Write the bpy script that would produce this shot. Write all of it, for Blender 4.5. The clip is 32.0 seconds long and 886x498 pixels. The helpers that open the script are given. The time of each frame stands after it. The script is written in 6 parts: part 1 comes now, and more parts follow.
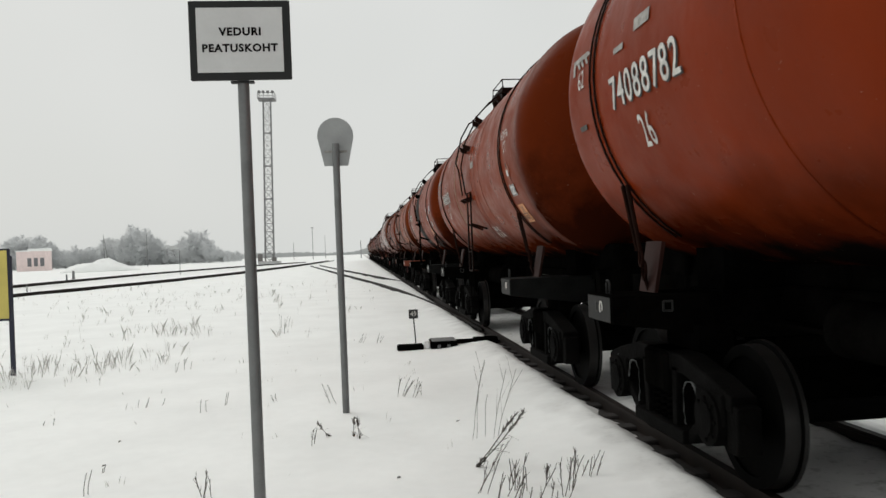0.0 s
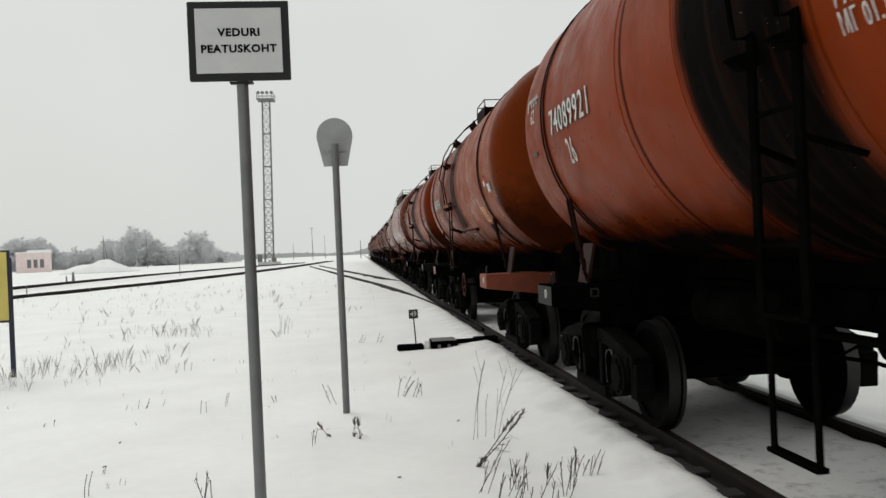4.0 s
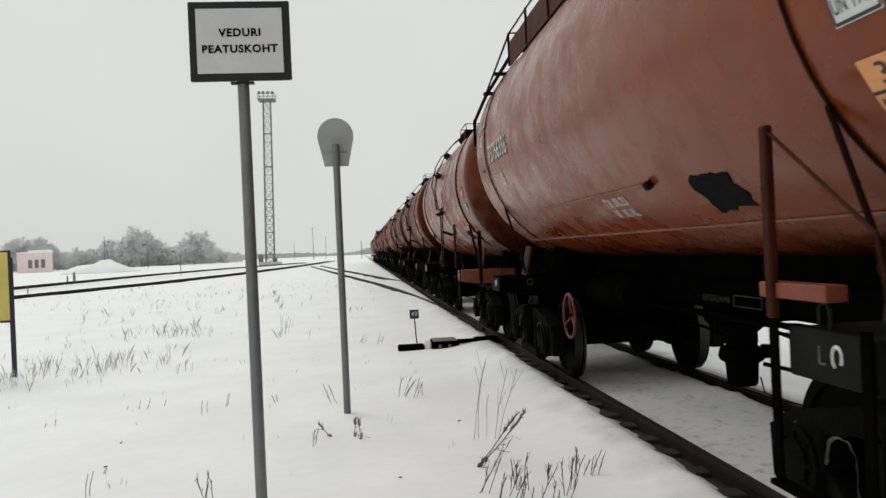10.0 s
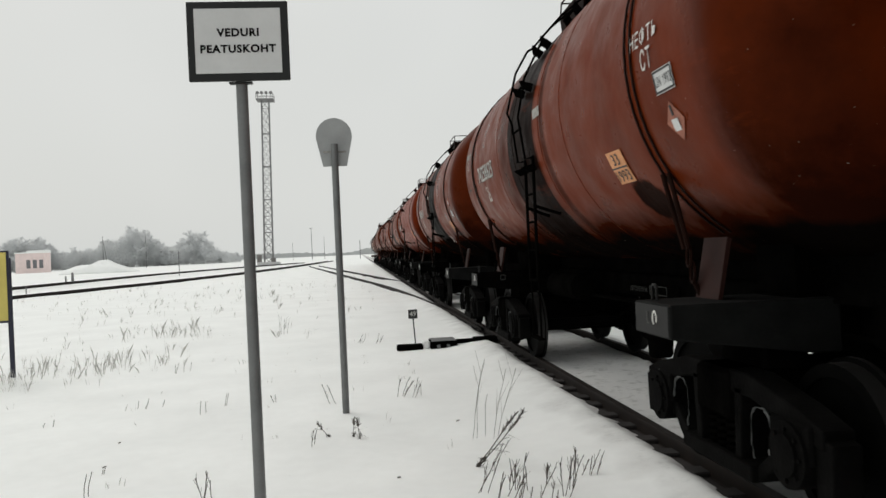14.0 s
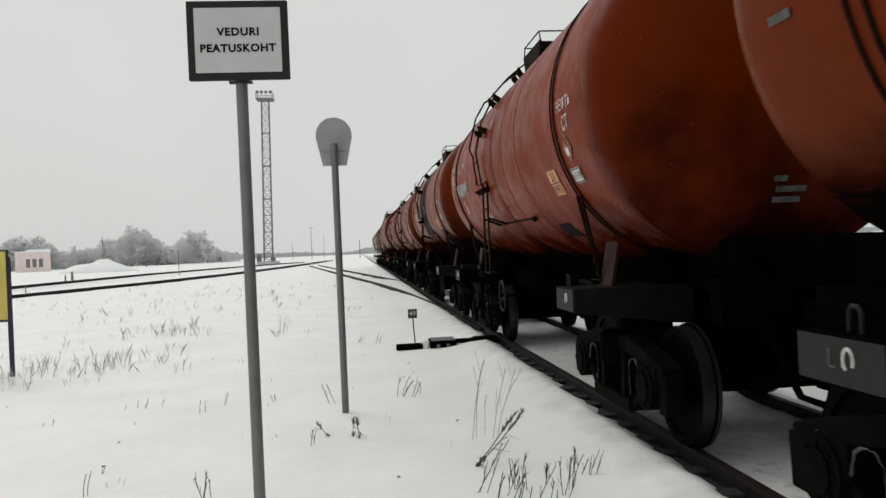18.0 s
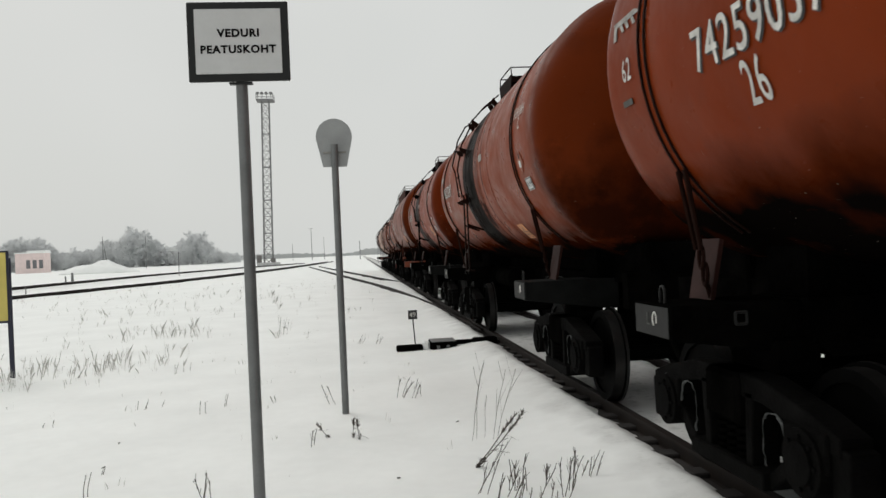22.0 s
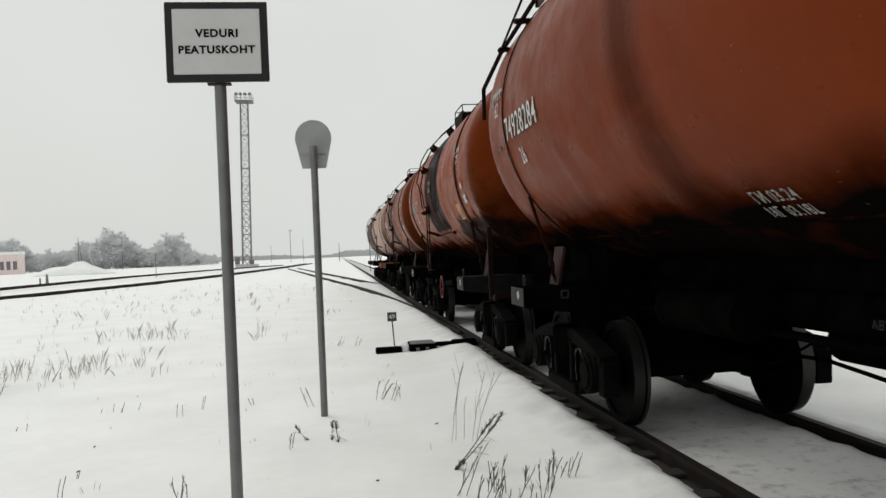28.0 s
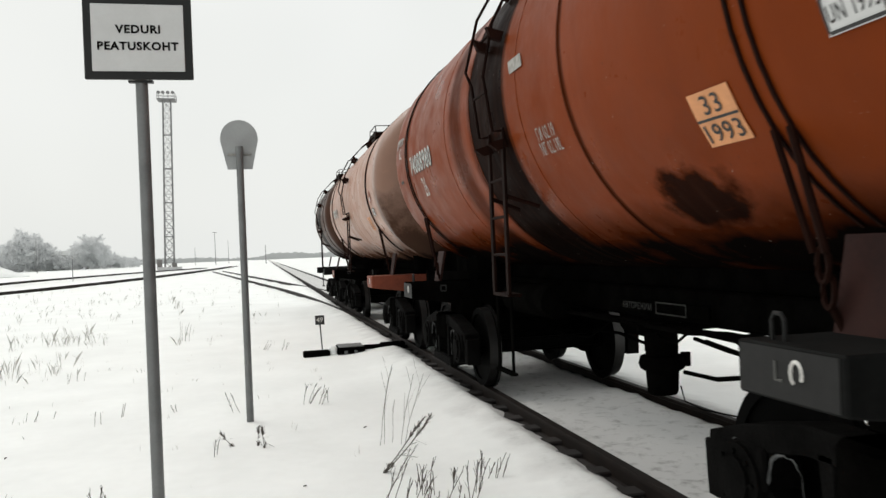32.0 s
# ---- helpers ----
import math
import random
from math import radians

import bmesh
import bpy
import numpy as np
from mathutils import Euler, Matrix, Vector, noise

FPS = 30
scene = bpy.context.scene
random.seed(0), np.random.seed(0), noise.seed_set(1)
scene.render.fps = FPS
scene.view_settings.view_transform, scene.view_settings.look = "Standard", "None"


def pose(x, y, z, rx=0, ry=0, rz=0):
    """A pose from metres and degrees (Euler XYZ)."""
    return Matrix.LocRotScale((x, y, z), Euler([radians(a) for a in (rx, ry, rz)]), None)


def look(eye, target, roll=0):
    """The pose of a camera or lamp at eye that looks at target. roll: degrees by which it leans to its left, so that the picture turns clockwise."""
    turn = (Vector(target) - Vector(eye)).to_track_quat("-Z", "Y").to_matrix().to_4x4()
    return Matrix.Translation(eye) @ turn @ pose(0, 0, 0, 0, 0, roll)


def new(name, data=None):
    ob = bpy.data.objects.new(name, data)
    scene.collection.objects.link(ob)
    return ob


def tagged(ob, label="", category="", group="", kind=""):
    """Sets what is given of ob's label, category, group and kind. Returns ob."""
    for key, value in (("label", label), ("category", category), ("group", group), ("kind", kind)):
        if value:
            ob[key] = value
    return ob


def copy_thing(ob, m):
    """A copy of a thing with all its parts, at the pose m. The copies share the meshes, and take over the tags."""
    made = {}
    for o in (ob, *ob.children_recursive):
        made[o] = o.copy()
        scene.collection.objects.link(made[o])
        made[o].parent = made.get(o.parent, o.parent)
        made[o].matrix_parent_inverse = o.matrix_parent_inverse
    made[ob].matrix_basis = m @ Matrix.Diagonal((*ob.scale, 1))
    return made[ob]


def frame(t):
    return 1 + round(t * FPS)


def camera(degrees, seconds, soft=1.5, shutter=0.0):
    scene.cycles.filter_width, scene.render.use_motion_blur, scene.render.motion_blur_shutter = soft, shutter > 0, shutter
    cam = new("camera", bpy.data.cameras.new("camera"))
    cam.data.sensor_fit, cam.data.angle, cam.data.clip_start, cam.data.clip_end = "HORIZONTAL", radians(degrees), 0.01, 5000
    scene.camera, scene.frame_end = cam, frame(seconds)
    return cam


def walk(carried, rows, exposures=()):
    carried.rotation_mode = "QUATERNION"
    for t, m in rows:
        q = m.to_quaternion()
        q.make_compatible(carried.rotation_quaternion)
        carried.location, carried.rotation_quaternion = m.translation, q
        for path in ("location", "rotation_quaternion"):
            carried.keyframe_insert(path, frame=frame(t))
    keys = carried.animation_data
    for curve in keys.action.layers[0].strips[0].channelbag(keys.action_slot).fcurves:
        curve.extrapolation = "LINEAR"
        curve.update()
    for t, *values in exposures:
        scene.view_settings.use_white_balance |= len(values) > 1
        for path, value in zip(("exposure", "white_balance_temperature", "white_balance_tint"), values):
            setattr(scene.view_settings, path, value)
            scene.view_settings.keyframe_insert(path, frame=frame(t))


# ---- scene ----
# camera: stands beside the track on a snowy verge; z = 0 is the top of the rails, y runs along the track
EYE = 1.67
cam = camera(58.0, 32.0, shutter=0.1)
walk(cam, [
    (0, pose(0, 0, EYE, 90.06, 2.31, -5.91)),
    (0.5, pose(0, 0, EYE, 90.05, 2.22, -5.92)),
    (1, pose(0, 0, EYE, 90.01, 2.45, -5.88)),
    (1.5, pose(0, 0, EYE, 90.02, 2.46, -5.87)),
    (2, pose(0, 0, EYE, 90.06, 2.43, -5.86)),
    (2.5, pose(0, 0, EYE, 90.12, 2.24, -5.90)),
    (3, pose(0, 0, EYE, 90.02, 2.53, -5.93)),
    (3.5, pose(0, 0, EYE, 90.05, 2.55, -5.93)),
    (5.5, pose(0, 0, EYE, 90.05, 2.55, -5.93)),
    (6, pose(0, 0, EYE, 90.06, 2.55, -5.87)),
    (6.5, pose(0, 0, EYE, 90.06, 2.55, -5.87)),
    (7, pose(0, 0, EYE, 90.06, 2.55, -5.87)),
    (7.5, pose(0, 0, EYE, 90.05, 2.60, -5.88)),
    (8, pose(0, 0, EYE, 90.12, 2.51, -5.87)),
    (8.5, pose(0, 0, EYE, 90.13, 2.48, -5.84)),
    (9, pose(0, 0, EYE, 90.10, 2.48, -5.88)),
    (9.5, pose(0, 0, EYE, 90.03, 2.56, -5.84)),
    (10, pose(0, 0, EYE, 90.06, 2.55, -5.87)),
    (10.5, pose(0, 0, EYE, 90.11, 2.43, -5.88)),
    (11, pose(0, 0, EYE, 90.16, 2.13, -5.96)),
    (11.5, pose(0, 0, EYE, 90.13, 2.24, -5.93)),
    (12, pose(0, 0, EYE, 90.11, 2.32, -5.91)),
    (12.5, pose(0, 0, EYE, 90.06, 2.46, -5.94)),
    (13, pose(0, 0, EYE, 90.13, 2.47, -5.97)),
    (13.5, pose(0, 0, EYE, 90.11, 2.35, -6.03)),
    (14, pose(0, 0, EYE, 90.05, 2.59, -5.97)),
    (14.5, pose(0, 0, EYE, 90.06, 2.52, -5.92)),
    (16.5, pose(0, 0, EYE, 90.05, 2.55, -5.93)),
    (17, pose(0, 0, EYE, 90.08, 2.51, -5.88)),
    (17.5, pose(0, 0, EYE, 90.12, 2.37, -5.96)),
    (18, pose(0, 0, EYE, 90.02, 2.52, -5.99)),
    (18.5, pose(0, 0, EYE, 89.99, 2.65, -5.97)),
    (19, pose(0, 0, EYE, 90.05, 2.55, -5.93)),
    (19.5, pose(0, 0, EYE, 90.09, 2.48, -5.99)),
    (20, pose(0, 0, EYE, 90.05, 2.55, -5.99)),
    (20.5, pose(0, 0, EYE, 90.04, 2.59, -5.98)),
    (21, pose(0, 0, EYE, 90.04, 2.64, -5.96)),
    (21.5, pose(0, 0, EYE, 90.07, 2.62, -5.89)),
    (22, pose(0, 0, EYE, 90.10, 2.52, -5.98)),
    (22.5, pose(0, 0, EYE, 90.04, 2.64, -5.96)),
    (23, pose(0, 0, EYE, 90.01, 2.78, -5.94)),
    (23.5, pose(0, 0, EYE, 90.05, 2.75, -5.89)),
    (24, pose(0, 0, EYE, 90.11, 2.57, -5.92)),
    (24.5, pose(0, 0, EYE, 90.00, 2.53, -5.99)),
    (25, pose(0, 0, EYE, 89.98, 2.64, -5.99)),
    (25.5, pose(0, 0, EYE, 90.03, 2.65, -5.96)),
    (27.5, pose(0, 0, EYE, 90.10, 2.63, -7.05)),
    (28, pose(0, 0, EYE, 90.18, 2.42, -7.45)),
    (28.5, pose(0, 0, EYE, 90.25, 2.23, -7.69)),
    (29, pose(0, 0, EYE, 90.28, 2.18, -8.09)),
    (29.5, pose(0, 0, EYE, 90.26, 2.38, -8.53)),
    (30, pose(0, 0, EYE, 90.21, 2.56, -9.70)),
    (30.5, pose(0, 0, EYE, 90.10, 2.47, -10.46)),
    (31, pose(0, 0, EYE, 90.13, 2.25, -11.15)),
    (31.5, pose(0, 0, EYE, 90.15, 2.34, -11.71)),
    (32, pose(0, 0, EYE, 90.15, 2.39, -12.56)),
], exposures=((0.0, -0.05), (14.5, -0.06), (17.0, -0.12), (25.5, -0.13), (27.5, -0.06), (30.0, 0.10), (32.0, 0.24)))

# world: flat overcast sky, light snow haze
GREY = (0.79, 0.81, 0.80)
world = bpy.data.worlds.new("overcast")
scene.world = world
world.use_nodes = True
wn, wl = world.node_tree.nodes, world.node_tree.links
wn.clear()
w_out = wn.new("ShaderNodeOutputWorld")
w_bg = wn.new("ShaderNodeBackground")
w_sky = wn.new("ShaderNodeTexSky")
w_sky.sky_type, w_sky.sun_disc = "NISHITA", False
w_sky.sun_elevation, w_sky.sun_rotation, w_sky.dust_density = radians(46), radians(322), 6.0
w_scale = wn.new("ShaderNodeVectorMath")
w_scale.operation = "SCALE"
w_scale.inputs["Scale"].default_value = 0.08
w_noise = wn.new("ShaderNodeTexNoise")
w_noise.inputs["Scale"].default_value, w_noise.inputs["Detail"].default_value = 1.6, 3.0
w_ramp = wn.new("ShaderNodeValToRGB")
w_ramp.color_ramp.elements[0].position, w_ramp.color_ramp.elements[0].color = 0.3, (0.685, 0.703, 0.680, 1)
w_ramp.color_ramp.elements[1].position, w_ramp.color_ramp.elements[1].color = 0.7, (0.775, 0.788, 0.768, 1)
w_mix = wn.new("ShaderNodeMix")
w_mix.data_type = "RGBA"
w_mix.inputs[0].default_value = 0.94
w_tc = wn.new("ShaderNodeTexCoord")
wl.new(w_tc.outputs["Generated"], w_noise.inputs["Vector"])
wl.new(w_noise.outputs["Fac"], w_ramp.inputs[0])
wl.new(w_sky.outputs[0], w_scale.inputs[0])
wl.new(w_scale.outputs[0], w_mix.inputs[6])
wl.new(w_ramp.outputs[0], w_mix.inputs[7])
wl.new(w_mix.outputs[2], w_bg.inputs[0])
w_bg.inputs[1].default_value = 1.0
wl.new(w_bg.outputs[0], w_out.inputs[0])

sun_data = bpy.data.lights.new("sun", "SUN")
sun_data.energy, sun_data.angle, sun_data.color = 0.85, radians(30), (1.0, 0.97, 0.93)
sun = new("sun", sun_data)
sun.matrix_world = look((-35, 45, 60), (0, 0, 0))


# ---------- materials ----------
def material(name, colour, rough=0.8, metal=0.0, vary=0.25, scale=6.0, bump=0.0, bump_scale=40.0, per_object=0.0, spec=0.5):
    """A plain surface with variation at two scales and fine relief."""
    m = bpy.data.materials.new(name)
    m.use_nodes = True
    n, l = m.node_tree.nodes, m.node_tree.links
    b = n["Principled BSDF"]
    b.inputs["Roughness"].default_value, b.inputs["Metallic"].default_value = rough, metal
    b.inputs["Specular IOR Level"].default_value = spec
    tc = n.new("ShaderNodeTexCoord")
    big, small = n.new("ShaderNodeTexNoise"), n.new("ShaderNodeTexNoise")
    big.inputs["Scale"].default_value, big.inputs["Detail"].default_value = scale, 5
    small.inputs["Scale"].default_value, small.inputs["Detail"].default_value = scale * 9, 4
    l.new(tc.outputs["Object"], big.inputs["Vector"])
    l.new(tc.outputs["Object"], small.inputs["Vector"])
    add = n.new("ShaderNodeMath")
    add.operation = "MULTIPLY_ADD"
    add.inputs[1].default_value = 0.4
    l.new(small.outputs["Fac"], add.inputs[0])
    l.new(big.outputs["Fac"], add.inputs[2])
    val = n.new("ShaderNodeMapRange")
    val.inputs["From Min"].default_value, val.inputs["From Max"].default_value = 0.4, 1.0
    val.inputs["To Min"].default_value, val.inputs["To Max"].default_value = 1 - vary, 1 + vary
    l.new(add.outputs[0], val.inputs["Value"])
    last = val.outputs[0]
    if per_object:
        info = n.new("ShaderNodeObjectInfo")
        r = n.new("ShaderNodeMapRange")
        r.inputs["To Min"].default_value, r.inputs["To Max"].default_value = 1 - per_object, 1 + per_object
        l.new(info.outputs["Random"], r.inputs["Value"])
        mul = n.new("ShaderNodeMath")
        mul.operation = "MULTIPLY"
        l.new(last, mul.inputs[0])
        l.new(r.outputs[0], mul.inputs[1])
        last = mul.outputs[0]
    sc = n.new("ShaderNodeVectorMath")
    sc.operation = "SCALE"
    sc.inputs[0].default_value = colour
    l.new(last, sc.inputs["Scale"])
    l.new(sc.outputs[0], b.inputs["Base Color"])
    if bump:
        bn, bp = n.new("ShaderNodeTexNoise"), n.new("ShaderNodeBump")
        bn.inputs["Scale"].default_value, bn.inputs["Detail"].default_value = bump_scale, 6
        bp.inputs["Strength"].default_value, bp.inputs["Distance"].default_value = bump, 0.02
        l.new(tc.outputs["Object"], bn.inputs["Vector"])
        l.new(bn.outputs["Fac"], bp.inputs["Height"])
        l.new(bp.outputs[0], b.inputs["Normal"])
    return m


def tank_material(name, colour, faded=0.35, bands=(), ledge=0, blots=(), belly=(-0.78, -1.48), rough=0.30, gloss=0.035):
    """Painted tank shell: faded paint, streaks that run down, grime and painted shade on belly and ends, oil spills in
    bands (y from, y to, strength) and blots (y, z, half lengths).
    """
    m = bpy.data.materials.new(name)
    m.use_nodes = True
    n, l = m.node_tree.nodes, m.node_tree.links
    b = n["Principled BSDF"]
    tc = n.new("ShaderNodeTexCoord")
    sep = n.new("ShaderNodeSeparateXYZ")
    l.new(tc.outputs["Object"], sep.inputs[0])
    info = n.new("ShaderNodeObjectInfo")
    seed = n.new("ShaderNodeMath")
    seed.operation = "MULTIPLY"
    seed.inputs[1].default_value = 37.0
    l.new(info.outputs["Random"], seed.inputs[0])

    def noise_tex(scale, detail, stretch=(1, 1, 1), rough_=0.55):
        mp = n.new("ShaderNodeMapping")
        mp.inputs["Scale"].default_value = stretch
        t = n.new("ShaderNodeTexNoise")
        t.noise_dimensions = "4D"
        t.inputs["Scale"].default_value, t.inputs["Detail"].default_value, t.inputs["Roughness"].default_value = scale, detail, rough_
        l.new(tc.outputs["Object"], mp.inputs["Vector"])
        l.new(mp.outputs[0], t.inputs["Vector"])
        l.new(seed.outputs[0], t.inputs["W"])
        return t.outputs["Fac"]

    def ramp(src, a, c, lo=0.0, hi=1.0):
        r = n.new("ShaderNodeMapRange")
        r.inputs["From Min"].default_value, r.inputs["From Max"].default_value = a, c
        r.inputs["To Min"].default_value, r.inputs["To Max"].default_value = lo, hi
        l.new(src, r.inputs["Value"])
        return r.outputs[0]

    def calc(op, x, y):
        k = n.new("ShaderNodeMath")
        k.operation = op
        for i, v in enumerate((x, y)):
            if isinstance(v, (int, float)):
                k.inputs[i].default_value = v
            else:
                l.new(v, k.inputs[i])
        return k.outputs[0]

    def mix(fac, x, y):
        k = n.new("ShaderNodeMix")
        k.data_type = "RGBA"
        l.new(fac, k.inputs[0])
        for i, v in ((6, x), (7, y)):
            if isinstance(v, tuple):
                k.inputs[i].default_value = (*v, 1)
            else:
                l.new(v, k.inputs[i])
        return k.outputs[2]

    light = tuple(c * 1.30 + 0.001 for c in colour)
    dark = tuple(c * 0.5 for c in colour)
    base = mix(ramp(noise_tex(0.8, 5), 0.35, 0.7), colour, light)
    base = mix(calc("MULTIPLY", ramp(noise_tex(1.0, 6, (1, 3.2, 0.5)), 0.5, 0.75), 0.55 * faded), base, dark)
    base = mix(ramp(noise_tex(34, 3), 0.68, 0.74, 0, 0.55), base, (0.05, 0.022, 0.014))
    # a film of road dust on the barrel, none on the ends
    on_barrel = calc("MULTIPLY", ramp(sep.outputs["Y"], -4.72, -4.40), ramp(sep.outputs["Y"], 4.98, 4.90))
    film = calc("MULTIPLY", on_barrel, ramp(noise_tex(1.1, 5, (1, 0.7, 1.3)), 0.34, 0.66, 0.0, 0.03 + 0.20 * faded))
    base = mix(film, base, (0.150, 0.035, 0.013))
    # the ends: unfaded red, with their shade put into a darker tone
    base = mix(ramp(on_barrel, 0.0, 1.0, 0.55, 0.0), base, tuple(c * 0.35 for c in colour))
    # grime on the belly, with its shade painted in as a darker lower flank
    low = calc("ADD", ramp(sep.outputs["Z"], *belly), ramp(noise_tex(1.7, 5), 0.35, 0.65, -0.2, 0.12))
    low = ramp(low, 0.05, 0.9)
    # soot, spray and shade painted on the lower half of the ends, in clouds
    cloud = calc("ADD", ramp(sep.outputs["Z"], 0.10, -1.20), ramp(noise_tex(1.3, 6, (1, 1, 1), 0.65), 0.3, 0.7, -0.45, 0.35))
    soot_shade = calc("MULTIPLY", ramp(on_barrel, 0.0, 1.0, 0.80, 0.0), ramp(cloud, 0.15, 0.85))
    low = calc("MAXIMUM", low, soot_shade)
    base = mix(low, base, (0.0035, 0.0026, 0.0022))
    # oil that ran down from the hatch, in streaky bands, down to the jacket's ledge where there is one
    spill = 0.0
    wave = ramp(noise_tex(0.8, 4, (1, 1.0, 0.35)), 0.3, 0.7, -0.09, 0.09)
    streak = noise_tex(1.2, 5, (1, 16, 0.5))
    fine = ramp(streak, 0.38, 0.62, -0.03, 0.03)
    gaps = ramp(streak, 0.30, 0.42, 0.93, 1.0)
    for lo, hi, k in bands:
        away = calc("ABSOLUTE", calc("SUBTRACT", sep.outputs["Y"], (lo + hi) / 2), 0.0)
        thin = min(1.0, (hi - lo) * 1.6)
        edge = calc("SUBTRACT", (hi - lo) / 2, away)
        edge = calc("ADD", edge, calc("MULTIPLY", calc("ADD", wave, fine), thin))
        soft = 0.06 if k > 0.9 else 0.16
        s_ = calc("MULTIPLY", calc("MULTIPLY", ramp(edge, -soft * thin, soft * thin), k), gaps)
        if ledge:
            s_ = calc("MULTIPLY", s_, ramp(sep.outputs["Z"], -0.89, -0.82, 0.25, 1.0))
        spill = calc("MAXIMUM", spill, s_)
    for cy, cz, hy, hz in blots:
        dy = calc("POWER", calc("ABSOLUTE", calc("DIVIDE", calc("SUBTRACT", sep.outputs["Y"], cy), hy), 0.0), 2.0)
        dz = calc("POWER", calc("ABSOLUTE", calc("DIVIDE", calc("SUBTRACT", sep.outputs["Z"], cz), hz), 0.0), 2.0)
        d = calc("ADD", calc("ADD", dy, dz), ramp(noise_tex(3.2, 6), 0.3, 0.7, -0.75, 0.75))
        spill = calc("MAXIMUM", spill, ramp(d, 1.25, 0.6, 0.0, 0.92))
    oil = mix(ramp(noise_tex(1.5, 6, (1, 11, 0.45)), 0.46, 0.66), (0.0030, 0.0025, 0.0022), (0.0105, 0.0060, 0.0044))
    if spill:
        base = mix(spill, base, oil)
    # flecks of snow and bare primer
    base = mix(ramp(noise_tex(46, 2), 0.735, 0.765, 0, 0.6), base, (0.34, 0.30, 0.27))
    # pale scuffs that run round the shell
    base = mix(calc("MULTIPLY", ramp(noise_tex(2.2, 6, (1, 0.35, 1.6), 0.7), 0.60, 0.74), 0.6 * faded), base, tuple(min(1.0, c * 1.6 + 0.004) for c in colour))
    l.new(base, b.inputs["Base Color"])
    shine = ramp(low, 0.1, 0.7, gloss, 0.0)
    if spill:
        shine = calc("MULTIPLY", shine, ramp(spill, 0.0, 0.7, 1.0, 0.08))
    l.new(shine, b.inputs["Specular IOR Level"])
    l.new(ramp(noise_tex(3.0, 4), 0.3, 0.7, rough - 0.08, rough + 0.2), b.inputs["Roughness"])
    bp = n.new("ShaderNodeBump")
    bp.inputs["Strength"].default_value, bp.inputs["Distance"].default_value = 0.40, 0.04
    hgt = calc("ADD", calc("MULTIPLY", noise_tex(1.6, 3), 1.0), calc("MULTIPLY", noise_tex(25, 4), 0.05))
    l.new(hgt, bp.inputs["Height"])
    l.new(bp.outputs[0], b.inputs["Normal"])
    return m


M_SNOW = material("snow", (0.92, 0.93, 0.915), 0.75, vary=0.05, scale=0.7, bump=0.5, bump_scale=3.0, spec=0.2)
M_GROUND = material("yard_snow", (0.92, 0.93, 0.915), 0.75, vary=0.06, scale=0.7, bump=0.6, bump_scale=3.0, spec=0.2)


def soil_by_track(m, middle):
    """Snow that brake dust and trampling have greyed along the track, with a ragged edge."""
    n, l = m.node_tree.nodes, m.node_tree.links
    bsdf = n["Principled BSDF"]
    clean = bsdf.inputs["Base Color"].links[0].from_socket
    tc, sep, noise = n.new("ShaderNodeTexCoord"), n.new("ShaderNodeSeparateXYZ"), n.new("ShaderNodeTexNoise")
    noise.inputs["Scale"].default_value, noise.inputs["Detail"].default_value = 2.2, 7
    l.new(tc.outputs["Object"], sep.inputs[0])
    l.new(tc.outputs["Object"], noise.inputs["Vector"])
    off, size, add, fac, mx = n.new("ShaderNodeMath"), n.new("ShaderNodeMath"), n.new("ShaderNodeMath"), n.new("ShaderNodeMapRange"), n.new("ShaderNodeMix")
    off.operation, off.inputs[1].default_value = "SUBTRACT", middle
    size.operation = "ABSOLUTE"
    add.operation, add.inputs[1].default_value = "MULTIPLY_ADD", 0.9
    fac.inputs["From Min"].default_value, fac.inputs["From Max"].default_value = 1.85, 1.25
    fac.inputs["To Min"].default_value, fac.inputs["To Max"].default_value = 0.0, 0.85
    mx.data_type = "RGBA"
    # soot and grit lie in specks on the greyed strip
    grit, specks, soil = n.new("ShaderNodeTexNoise"), n.new("ShaderNodeMapRange"), n.new("ShaderNodeMix")
    grit.inputs["Scale"].default_value, grit.inputs["Detail"].default_value, grit.inputs["Roughness"].default_value = 7.0, 8, 0.7
    specks.inputs["From Min"].default_value, specks.inputs["From Max"].default_value = 0.52, 0.72
    soil.data_type = "RGBA"
    soil.inputs[6].default_value, soil.inputs[7].default_value = (0.56, 0.555, 0.545, 1), (0.22, 0.215, 0.205, 1)
    l.new(tc.outputs["Object"], grit.inputs["Vector"])
    l.new(grit.outputs["Fac"], specks.inputs["Value"])
    l.new(specks.outputs[0], soil.inputs[0])
    l.new(soil.outputs[2], mx.inputs[7])
    l.new(sep.outputs["X"], off.inputs[0])
    l.new(off.outputs[0], size.inputs[0])
    l.new(noise.outputs["Fac"], add.inputs[0])
    l.new(size.outputs[0], add.inputs[2])
    l.new(add.outputs[0], fac.inputs["Value"])
    l.new(fac.outputs[0], mx.inputs[0])
    l.new(clean, mx.inputs[6])
    l.new(mx.outputs[2], bsdf.inputs["Base Color"])


